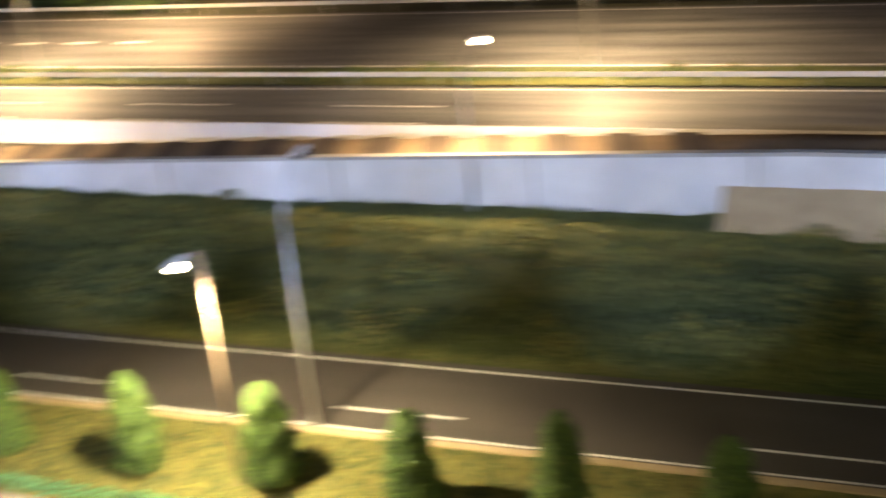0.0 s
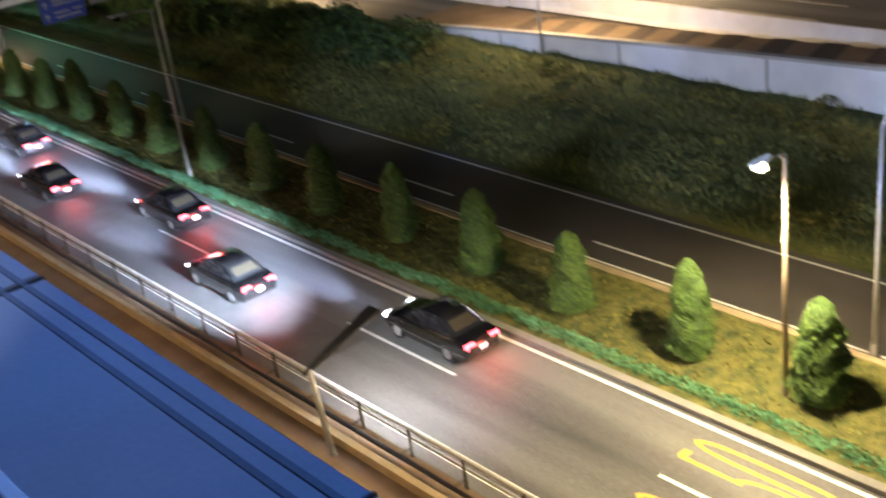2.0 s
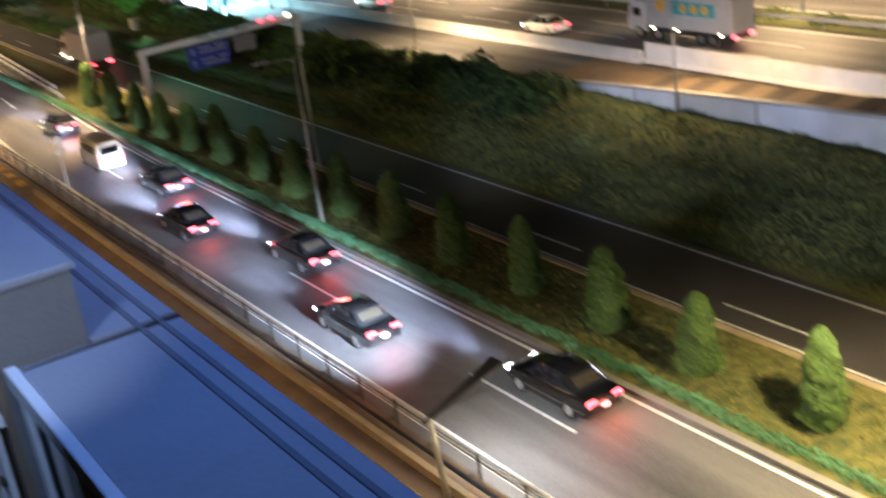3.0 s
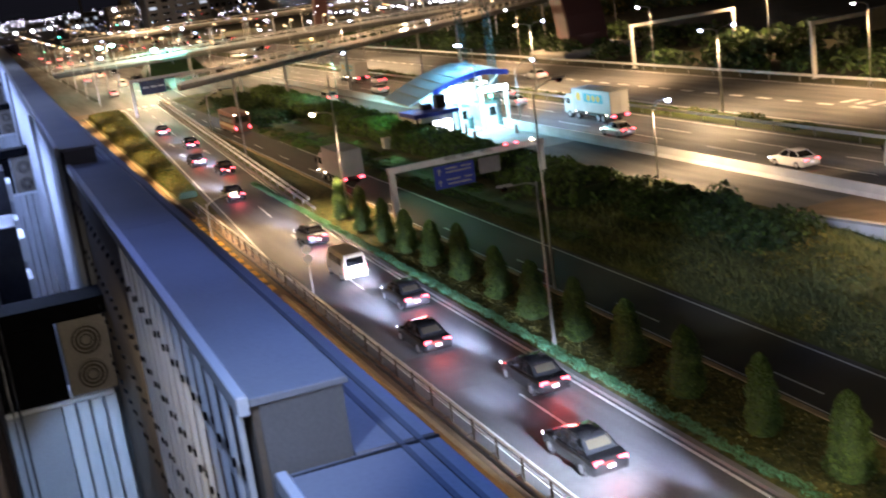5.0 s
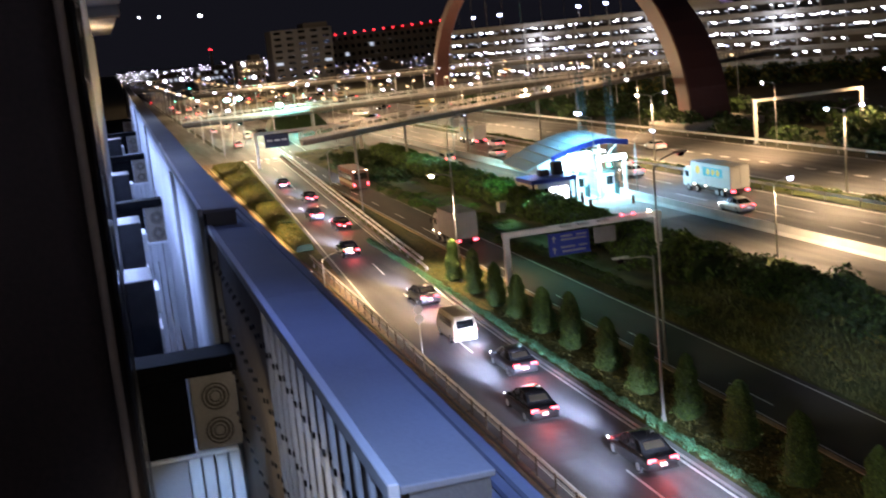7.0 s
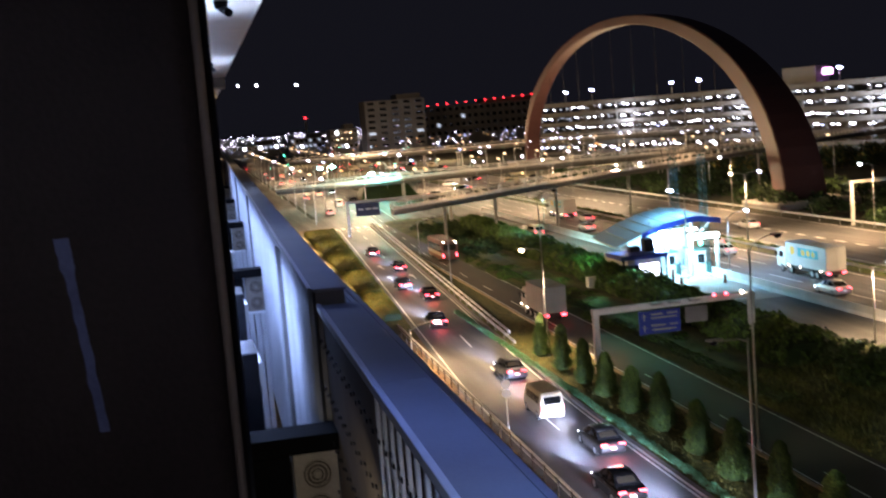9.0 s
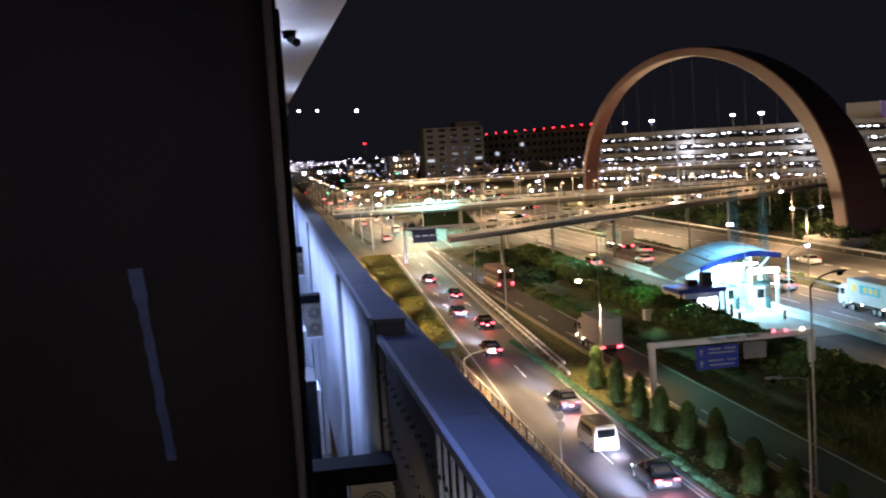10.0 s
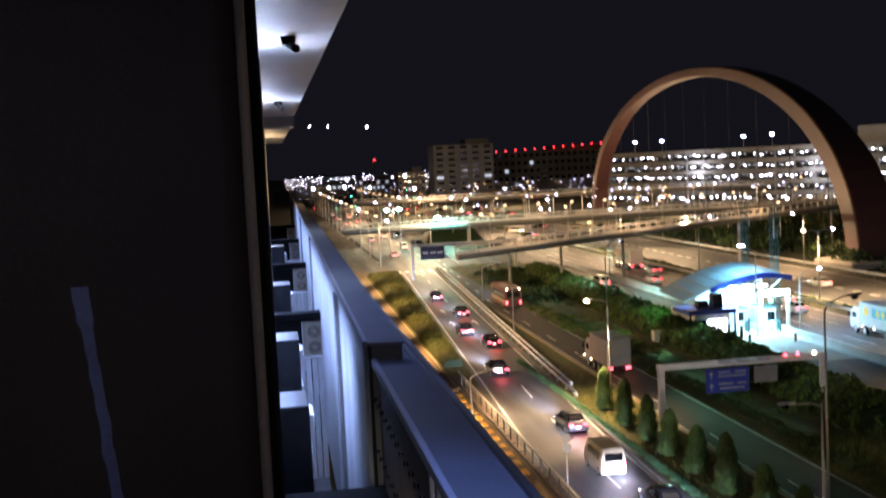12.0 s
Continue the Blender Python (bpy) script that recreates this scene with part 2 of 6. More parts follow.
def tube(bm, points, radii, n=10, cap=True):
    """A round bar along the points."""
    if not isinstance(radii, (list, tuple)):
        radii = [radii] * len(points)
    pts = [Vector(p) for p in points]
    rings = []
    for k, (p, r) in enumerate(zip(pts, radii)):
        d = (pts[min(k + 1, len(pts) - 1)] - pts[max(k - 1, 0)]).normalized()
        side = d.cross(Vector((0, 0, 1)) if abs(d.z) < 0.9 else Vector((0, 1, 0))).normalized()
        up = side.cross(d)
        rings.append([bm.verts.new(p + r * (math.cos(a) * side + math.sin(a) * up)) for a in [2 * math.pi * j / n for j in range(n)]])
    for a, b in zip(rings, rings[1:]):
        for j in range(n):
            bm.faces.new((a[j], a[(j + 1) % n], b[(j + 1) % n], b[j]))
    if cap:
        bm.faces.new(rings[0][::-1])
        bm.faces.new(rings[-1])
    return bm


def loft(bm, rings, close=True, cap=True, mat=0):
    vs = [[bm.verts.new(p) for p in r] for r in rings]
    n = len(vs[0])
    for a, b in zip(vs, vs[1:]):
        for j in range(n if close else n - 1):
            bm.faces.new((a[j], a[(j + 1) % n], b[(j + 1) % n], b[j])).material_index = mat
    if cap:
        bm.faces.new(vs[0][::-1]).material_index = mat
        bm.faces.new(vs[-1]).material_index = mat
    return bm


def sheet(name, x0, x1, y0, y1, nx, ny, height, mat, smooth=True):
    """A grid over the plan whose height is a function of x and y."""
    xs, ys = np.linspace(x0, x1, nx + 1), np.linspace(y0, y1, ny + 1)
    verts = [(x, y, height(x, y)) for y in ys for x in xs]
    faces = [(j * (nx + 1) + i, j * (nx + 1) + i + 1, (j + 1) * (nx + 1) + i + 1, (j + 1) * (nx + 1) + i) for j in range(ny) for i in range(nx)]
    me = bpy.data.meshes.new(name)
    me.from_pydata(verts, [], faces)
    me.materials.append(mat)
    me.polygons.foreach_set("use_smooth", [smooth] * len(faces))
    return new(name, me)


def leaf_mesh(name, centres, normals, size, mats, rng, share=0.0):
    """Many small pointed leaves: one kite each, tipped at random about the given normals."""
    n = len(centres)
    nrm = normals + rng.normal(0, 0.55, (n, 3))
    nrm /= np.linalg.norm(nrm, axis=1, keepdims=True) + 1e-9
    a = np.cross(nrm, rng.normal(0, 1, (n, 3)))
    a /= np.linalg.norm(a, axis=1, keepdims=True) + 1e-9
    b = np.cross(nrm, a)
    s = (size * rng.uniform(0.6, 1.4, n))[:, None]
    quad = np.stack([centres - a * s, centres - b * s * 0.55 + nrm * s * 0.15, centres + a * s, centres + b * s * 0.55 + nrm * s * 0.15], 1).reshape(-1, 3)
    me = bpy.data.meshes.new(name)
    me.from_pydata(quad.tolist(), [], np.arange(4 * n).reshape(-1, 4).tolist())
    for m in mats:
        me.materials.append(m)
    if len(mats) > 1:
        me.polygons.foreach_set("material_index", (rng.uniform(0, 1, n) < share).astype(int))
    return me


def blob_leaves(name, blobs, count, size, mats, seed, share=0.0):
    """Leaves over the upper shells of many uneven mounds (x, y, z, rx, ry, rz)."""
    rng = np.random.default_rng(seed)
    blobs = np.array(blobs, float)
    weight = blobs[:, 3] * blobs[:, 5] + blobs[:, 3] * blobs[:, 4]
    pick = rng.choice(len(blobs), count, p=weight / weight.sum())
    d = rng.normal(0, 1, (count, 3))
    d[:, 2] = np.abs(d[:, 2]) * 1.1 - 0.15
    d /= np.linalg.norm(d, axis=1, keepdims=True)
    r = rng.uniform(0.72, 1.08, (count, 1))
    return leaf_mesh(name, blobs[pick, :3] + d * blobs[pick, 3:] * r, d, size, mats, rng, share)


def bend(y):
    """How far the roads have drifted to the east at y."""
    return 0.0 if y < 68 else 0.052 * (y - 68) ** 2 / 48 if y < 92 else 0.624 + 0.052 * (y - 92)


def bend_dark(y):
    """The same for the dark road, which runs straighter."""
    return max(0.0, 0.006 * (y - 30), bend(y) - 4.2)


def ribbon(name, left, right, y0, y1, z, mat, step=4.0):
    """A flat band between two lines that are functions of y."""
    n = max(1, int((y1 - y0) / step))
    bm = bmesh.new()
    loft(bm, [[(right(y), y, z), (left(y), y, z)] for y in [y0 + (y1 - y0) * k / n for k in range(n + 1)]], close=False, cap=False)
    bmesh.ops.recalc_face_normals(bm, faces=bm.faces)
    for f in bm.faces:
        if f.normal.z < 0:
            f.normal_flip()
    return new(name, finish(bm, name, mat))


def strip(name, x0, x1, y0, y1, z, mat, step=6.0, thick=0.0, follow=True, line=bend):
    """A band of road, kerb or paint along the roads."""
    n = max(1, int(abs(y1 - y0) / step))
    bm = bmesh.new()
    rows = []
    for k in range(n + 1):
        y = y0 + (y1 - y0) * k / n
        s = line(y) if follow else 0
        rows.append([(x0 + s, y, z), (x1 + s, y, z)] + ([(x1 + s, y, z - thick), (x0 + s, y, z - thick)] if thick else []))
    loft(bm, rows, close=bool(thick), cap=bool(thick))
    bmesh.ops.recalc_face_normals(bm, faces=bm.faces)
    if not thick:
        for f in bm.faces:
            if f.normal.z < 0:
                f.normal_flip()
    return new(name, finish(bm, name, mat))


# ---- ground and roads ----
tagged(sheet("ground", -60, 2600, -160, 3000, 40, 40, lambda x, y: -0.12, M["soil"]), "dark bare soil and grass reaching to the horizon", "ground", kind="structure")
tagged(strip("road", 17.1, 24.0, -30, 236, 0.0, M["asphalt"]), "grey worn asphalt road with two lanes", "road", kind="structure")
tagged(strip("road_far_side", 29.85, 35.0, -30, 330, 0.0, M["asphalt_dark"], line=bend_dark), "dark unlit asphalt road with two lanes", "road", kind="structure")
tagged(strip("pavement", 8.0, 17.1, -30, 236, -0.01, M["paving"]), "brownish paved strip between road and building", "pavement", kind="structure")
tagged(strip("kerb", 24.0, 24.32, -30, 232, 0.16, M["render_grey"], thick=0.3), "grey concrete kerb beside the planted strip", "kerb", kind="structure")
tagged(strip("kerb_far_side", 29.55, 29.85, -30, 232, 0.16, M["kerb_tan"], thick=0.3, line=bend_dark), "tan concrete kerb beside the planted strip", "kerb", kind="structure")
strip_ground = sheet("planted_strip", 0.0, 1.0, -30, 118, 26, 300, lambda x, y: 0.10 + 0.05 * noise.noise((x * 7.8, y * 1.5, 0)), M["litter"])
for v in strip_ground.data.vertices:
    a, b = 24.32 + bend(v.co.y), 29.55 + bend_dark(v.co.y)
    v.co.x = a + (b - a) * v.co.x
tagged(strip_ground, "olive grass and leaf litter round the trees", "grass", kind="stuff")
tagged(ribbon("planted_strip_far", lambda y: 24.32 + bend(y), lambda y: 29.55 + bend_dark(y), 118, 232, 0.08, M["litter"]), "olive grass on the strip between the roads", "grass", kind="stuff")

# painted lines
for x0, x1 in ((17.55, 17.7), (23.68, 23.84)):
    tagged(strip("edge_line", x0, x1, -30, 232, 0.005, M["line"]), "white painted edge line on asphalt", "road marking", kind="structure")
tagged(strip("edge_line", 34.5, 34.62, -30, 330, 0.005, M["line"], line=bend_dark), "white painted edge line on asphalt", "road marking", kind="structure")
tagged(strip("edge_line", 30.15, 30.25, -30, 330, 0.005, M["line"], line=bend_dark), "faint white edge line on asphalt", "road marking", kind="structure")
for k in range(-2, 13):
    y = 41.9 + 14.95 * k
    tagged(strip("lane_dash", 20.93, 21.07, y, y + 6.1, 0.005, M["line"]), "white painted lane dash on asphalt", "road marking", "lane dashes", "structure")
for k in range(-2, 18):
    y = 25.4 + 13.4 * k
    tagged(strip("lane_dash", 31.35, 31.47, y, y + 4.6, 0.005, M["line"], line=bend_dark), "white painted lane dash on asphalt", "road marking", "lane dashes", "structure")
# darker patches in the near road: three resurfaced, the last a strip across it
for x0, x1, y0, y1 in ((17.9, 20.6, 31.5, 41.0), (18.2, 20.7, 50.5, 56.5), (21.3, 23.5, 118, 132), (19.2, 23.6, 149, 155)):
    tagged(strip("asphalt_patch", x0, x1, y0, y1, 0.003, M["asphalt_patch"]), "darker patch of asphalt", "road patch", kind="structure")


def digit_marks(x, y):
    """The tall painted speed figure 50, its head away from the building's end of the road."""
    bm = bmesh.new()

    def band(centre, wide, z=0.006):
        rows = []
        for k, (a, b) in enumerate(centre):
            (a0, b0), (a1, b1) = centre[max(k - 1, 0)], centre[min(k + 1, len(centre) - 1)]
            d = Vector(((a1 - a0) * 6.0, b1 - b0)).normalized()
            rows.append([(x + a - d.y * wide / 2, y + b + d.x * wide * 0.9, z), (x + a + d.y * wide / 2, y + b - d.x * wide * 0.9, z)])
        loft(bm, rows, close=False, cap=False)

    arc = [(0.10 + 0.33 * math.sin(a), -3.55 + 1.45 * math.cos(a)) for a in [math.pi * (0.02 + 0.98 * k / 18) for k in range(19)]]
    band([(0.46, -0.12), (0.08, -0.12)], 0.15)
    band([(0.08, -0.05), (0.08, -2.25)], 0.15, 0.007)
    band(arc + [(-0.02, -4.75)], 0.15, 0.008)
    band([(0.95 + 0.24 * math.cos(a), -2.5 + 2.42 * math.copysign(abs(math.sin(a)) ** 0.5, math.sin(a))) for a in [2 * math.pi * k / 40 for k in range(41)]], 0.15)
    bmesh.ops.recalc_face_normals(bm, faces=bm.faces)
    for f in bm.faces:
        if f.normal.z < 0:
            f.normal_flip()
    return tagged(part("road_numerals", bm, M["yellow"]), "worn yellow painted figure 50 on the asphalt", "road marking", "road numerals", "structure")


digit_marks(22.0, 18.3)
digit_marks(19.0, 18.0)
for y in (150, 163):
    for x in (19.4, 22.4):
        bm = bmesh.new()
        s = bend(y)
        bm.faces.new([bm.verts.new((x + s + a, y + b, 0.006)) for a, b in ((-0.08, 0), (0.08, 0), (0.08, 3), (0.45, 3), (0, 5), (-0.45, 3), (-0.08, 3))])
        tagged(part("lane_arrow", bm, M["line"]), "white painted lane arrow on asphalt", "road marking", "lane arrows", "structure")

# the crossing at the junction, and the road past it
tagged(strip("junction", 2.0, 60.0, 236, 262, -0.003, M["asphalt"], follow=False), "lit asphalt junction across the roads", "road", kind="structure")
tagged(strip("road_beyond", 24.0, 46.0, 262, 900, 0.0, M["asphalt"], follow=False, step=40), "lit asphalt road running on past the junction", "road", kind="structure")
tagged(strip("road_beyond_left", 14.0, 23.0, 262, 900, 0.0, M["asphalt"], follow=False, step=40), "lit asphalt side road past the junction", "road", kind="structure")
for k in range(7):
    x = 24.5 + k * 1.5
    tagged(strip("crossing_bar", x, x + 0.75, 229.5, 233.5, 0.006, M["line"], follow=False), "white bar of a zebra crossing", "road marking", "zebra crossing", "structure")
tagged(strip("stop_line", 18.5, 25.5, 225.5, 226.1, 0.006, M["line"], follow=True), "white stop line before the junction", "road marking", kind="structure")
for k in range(10):
    tagged(strip("lane_dash", 33.9, 34.1, 268 + 22 * k, 278 + 22 * k, 0.006, M["line"], follow=False), "white painted lane dash on asphalt", "road marking", "lane dashes", "structure")
tagged(ribbon("planted_verge", lambda y: 16.6 + 0.008 * max(0.0, y - 120), lambda y: 17.08 + bend(y), 108, 226, 0.06, M["litter"]), "olive grass strip beside the pavement", "grass", kind="stuff")
tagged(strip("edge_kerb", 16.3, 16.6, 108, 228, 0.12, M["kerb_tan"], thick=0.2, line=lambda y: 0.008 * max(0.0, y - 120)), "tan kerb beside the low hedge", "kerb", kind="structure")

# the rough verge between the far road and the ramp


def verge_height(x, y):
    rise = max(0.0, min(1.0, (x - 35.2) / 1.5))
    bank = max(0.0, (y - 48) / 25) if y < 73 else 1.0
    return -0.02 + rise * (0.25 + 0.35 * noise.noise((x * 0.22, y * 0.12, 3)) + 0.16 * noise.noise((x * 0.9, y * 0.5, 7))) + 0.25 * rise * bank


tagged(sheet("verge", 35.0, 50.0, -40, 236, 50, 420, verge_height, M["verge"]), "rough dark grass bank beside the road", "grass", kind="stuff")


def ramp_z(y):
    return 3.05 * max(0.0, min(1.0, (66 - y) / 64)) ** 0.65 if y < 66 else 0.0


# ramp with its retaining wall
bm = bmesh.new()
ys = [-40 + 2.0 * k for k in range(54)]
loft(bm, [[(49.3, y, -0.3), (49.3, y, ramp_z(y) + 0.12), (49.62, y, ramp_z(y) + 0.12), (49.62, y, -0.3)] for y in ys])
wall_ramp = tagged(part("wall_ramp", bm, M["concrete_pale"]), "pale concrete retaining wall of the ramp", "wall", kind="structure")
bm = bmesh.new()
loft(bm, [[(49.24, y, ramp_z(y) + 0.12), (49.24, y, ramp_z(y) + 0.30), (49.68, y, ramp_z(y) + 0.30), (49.68, y, ramp_z(y) + 0.12)] for y in ys])
part("coping", bm, M["concrete"], wall_ramp)
for y in (4, 14, 24, 34, 44, 54):
    bm = bmesh.new()
    box(bm, 49.20, 49.30, y, y + 0.12, -0.2, ramp_z(y) + 0.1)
    part("joint_cover", bm, M["concrete"], wall_ramp)
tagged(sheet("ramp_bank", 47.2, 49.28, -40, 5.4, 8, 40, lambda x, y: -0.05 + 1.75 * ((x - 47.2) / 2.08) ** 0.8 + 0.12 * noise.noise((x, y * 0.4, 2)), M["kerb_tan"]), "tan bare earth bank heaped against the ramp wall", "bank", kind="structure")
tagged(sheet("ramp_road", 49.62, 57.0, -40, 66, 4, 53, lambda x, y: ramp_z(y) * max(0.0, 1 - max(0.0, x - 53.0) / 4.0) * 1.0 + 0.01, M["paving"]), "tan concrete ramp road with painted shadow bands", "road", kind="structure")
# shadow stripes across the ramp, laid on as bands of darker colour
for k in range(16):
    y = 6 + 3.1 * k
    bm = bmesh.new()
    loft(bm, [[(x, y + o + (x - 50.0) * 0.27, ramp_z(y + o + (x - 50.0) * 0.27) * max(0.0, 1 - max(0.0, x - 53.0) / 4.0) + 0.03) for x in (49.8, 51.5, 53.0, 54.5, 56.6)] for o in (0, 1.5)], close=False, cap=False)
    bmesh.ops.recalc_face_normals(bm, faces=bm.faces)
    tagged(part("shadow_band", bm, M["paving_dark"]), "dark band painted for a shadow stripe across the ramp", "road marking", "ramp bands", "structure")
tagged(strip("toll_road", 49.4, 57.0, 66, 250, 0.0, M["asphalt"], follow=False), "grey asphalt lane leading from the toll gate", "road", kind="structure")
tagged(strip("expressway", 57.6, 70.2, -60, 420, 0.0, M["asphalt"], follow=False, step=20), "wide asphalt expressway carriageway", "road", kind="structure")
tagged(strip("expressway_opposite", 74.5, 92.5, -60, 420, 0.0, M["asphalt"], follow=False, step=20), "wide asphalt carriageway of the other direction", "road", kind="structure")
tagged(strip("median", 70.2, 74.5, -60, 420, 0.08, M["verge"], follow=False, step=20), "narrow planted median with low shrubs", "grass", kind="stuff")
for x0, x1 in ((58.3, 58.5), (69.4, 69.6), (75.1, 75.3), (91.6, 91.8)):
    tagged(strip("edge_line", x0, x1, -60, 420, 0.006, M["line"], follow=False, step=20), "pale painted edge line on the expressway", "road marking", kind="structure")
for x in (62.3, 65.7):
    for k in range(-4, 20):
        y = 84.5 + 15.0 * k
        tagged(strip("lane_dash", x, x + 0.16, y, y + 7.4, 0.006, M["line"], follow=False), "white painted lane dash on the expressway", "road marking", "expressway dashes", "structure")
for k in range(-10, 45):
    y = 109 + 5.2 * k
    tagged(strip("lane_dash", 82.6, 83.2, y, y + 2.4, 0.006, M["line"], follow=False), "broad pale lane block on the expressway", "road marking", "expressway blocks", "structure")
for k in range(6):
    y = 66 + 5.2 * k
    tagged(strip("edge_block", 49.8, 50.3, y, y + 3.0, 0.012, M["line"], follow=False), "broad pale edge block on the toll lane", "road marking", "edge blocks", "structure")
for k in range(-1, 9):
    tagged(strip("chevron_bar", 84.2 + 0.0 * k, 86.4, 96 - 2.2 * k, 97 - 2.2 * k, 0.006, M["line"], follow=False), "pale hatched bar on the expressway", "road marking", "hatched bars", "structure")


def barrier(name, x, y0, y1, z0, h, label, kick=None):
    """A concrete safety barrier with its sloping foot, cut into lengths."""
    thing = empty(name, (0, 0, 0), label=label, category="barrier", kind="structure")
    y, k = y0, 0
    while y < y1:
        e = min(y + 12.0, y1)
        bm = bmesh.new()
        loft(bm, [[(x - 0.32, q, z0), (x - 0.12, q, z0 + 0.3), (x - 0.09, q, z0 + h), (x + 0.09, q, z0 + h), (x + 0.12, q, z0 + 0.3), (x + 0.32, q, z0)] for q in (y, e - 0.03)])
        part("barrier_length", bm, M["concrete_pale"], thing)
        y = e
    return thing


barrier("safety_barrier", 57.35, 62, 240, 0.0, 0.95, "pale concrete barrier along the toll lane")
barrier("safety_barrier", 57.75, -40, 62, 0.0, 1.45, "taller pale concrete barrier along the ramp")


def guard_rail(name, x, y0, y1, z, gap, label, mat="steel_white", follow=False):
    """A beam rail on posts."""
    thing = empty(name, (0, 0, 0), label=label, category="guard rail", kind="structure")
    bm = bmesh.new()
    n = max(2, int((y1 - y0) / 10))
    ring = lambda y: [(x + (bend(y) if follow else 0) + a, y, z + b) for a, b in ((0, 0), (0.06, 0.06), (0.02, 0.15), (0.06, 0.24), (0, 0.32), (-0.03, 0.32), (-0.03, 0))]
    loft(bm, [ring(y0 + (y1 - y0) * k / n) for k in range(n + 1)])
    part("beam", bm, M[mat], thing)
    bm = bmesh.new()
    tube(bm, [(0, 0, -0.05), (0, 0, z + 0.3)], 0.06, 8)
    me = finish(bm, "post", M["steel"])
    y = y0 + 0.5
    while y < y1:
        p = new("post", me)
        p.parent = thing
        p.location = (x - 0.1 + (bend(y) if follow else 0), y, 0)
        y += gap
    return thing


guard_rail("guard_rail", 70.6, -40, 300, 0.55, 6, "pale steel guard rail along the median")
guard_rail("guard_rail", 93.2, -40, 330, 0.6, 6, "pale steel guard rail on the far side of the expressway")


def wayside_fence():
    """The rail between pavement and near road: top pipe, lower pipe, brackets."""
    thing = empty("roadside_fence", label="pale pipe rail fence with brackets beside the road", category="fence", kind="structure")
    for z, x, r, m in ((0.95, 17.15, 0.085, "steel_white"), (0.62, 17.15, 0.05, "steel"), (0.30, 16.55, 0.08, "steel_dark")):
        bm = bmesh.new()
        tube(bm, [(x, -20 + 4 * k, z) for k in range(34)], r, 8)
        part("rail", bm, M[m], thing)
    bm = bmesh.new()
    tube(bm, [(17.05, 0, -0.05), (17.05, 0, 1.0)], 0.05, 8)
    tube(bm, [(17.05, 0, 0.35), (16.55, 0, 0.30)], 0.028, 6)
    tube(bm, [(17.05, 0, 0.9), (17.2, 0, 0.95)], 0.05, 6)
    me = finish(bm, "bracket", M["paving_dark"])
    for k in range(52):
        p = new("bracket", me)
        p.parent = thing
        p.location = (0, -18 + 2.5 * k, 0)
    return thing


wayside_fence()
bm = bmesh.new()
loft(bm, [[(15.9, y, -0.05), (15.9, y, 0.32), (16.15, y, 0.32), (16.15, y, -0.05)] for y in (-30, 30, 74)])
tagged(part("low_kerb_wall", bm, M["kerb_tan"]), "low tan kerb wall along the pavement", "kerb", kind="structure")
for k in range(13):
    y = 77 + 2.5 * k
    tagged(part("pavement_block", rbox(15.75, 16.3, y, y + 1.3, -0.02, 0.06, 0.02, 1), M["yellow"]), "short yellowish block set along the pavement", "paving block", "pavement blocks")
tagged(guard_rail("guard_rail", 24.6, 99, 232, 0.38, 4, "long pale guard rail between the roads", "lip", True), kind="structure")
tagged(guard_rail("guard_rail", 25.2, 104, 222, 0.38, 4, "second pale guard rail between the roads", "lip", True), kind="structure")


# ---- the building beside the camera ----
def coping_block(name, x_in, x_out, y0, y1, top, depth, skew, label):
    """A length of the wide stepped parapet: body, painted coping and a pale metal lip along its inner edge."""
    thing = empty(name, label=label, category="parapet", kind="structure")
    s = lambda y: skew * (y - y0)
    bm = bmesh.new()
    loft(bm, [[(x_in + 0.05 + s(y), y, top - depth), (x_out - 0.03 + s(y), y, top - depth), (x_out - 0.03 + s(y), y, top - 0.05), (x_in + 0.05 + s(y), y, top - 0.05)] for y in (y0, y1)])
    part("body", bm, M["render_grey"], thing, "grey rendered end and outer wall")
    bm = bmesh.new()
    n = max(1, round((y1 - y0) / 5.0))
    for k in range(n):
        a, b = y0 - (0.02 if k == 0 else 0) + (y1 - y0) * k / n, y0 + (y1 - y0) * (k + 1) / n - 0.008
        loft(bm, [[(x_in + s(y), y, top - 0.05), (x_out + s(y), y, top - 0.05), (x_out + s(y), y, top - 0.012), (x_in + s(y), y, top)] for y in (a, b)])
    part("coping", bevel(bm, 0.006, 1), M["coping"], thing, "wide blue-grey painted coping")
    bm = bmesh.new()
    loft(bm, [[(x_in - 0.07 + s(y), y, top - 0.09), (x_in - 0.002 + s(y), y, top - 0.09), (x_in - 0.002 + s(y), y, top + 0.025), (x_in - 0.07 + s(y), y, top + 0.025)] for y in (y0 - 0.03, y1)])
    part("lip", bevel(bm, 0.008, 1), M["lip"], thing, "pale metal lip along the inner edge")
    return thing


block_a = coping_block("parapet_far", 1.05, 1.55, 16.75, 150.0, 18.94, 6.0, 0.010, "long blue-grey coped parapet along the facade")
block_b = coping_block("parapet_middle", 1.16, 1.71, 5.82, 16.7, 18.70, 6.0, 0.0, "blue-grey coped parapet one step lower")
block_c = coping_block("parapet_near", 1.29, 2.16, -6.0, 5.78, 18.24, 6.0, 0.0, "broad blue-grey coped parapet, the lowest step")
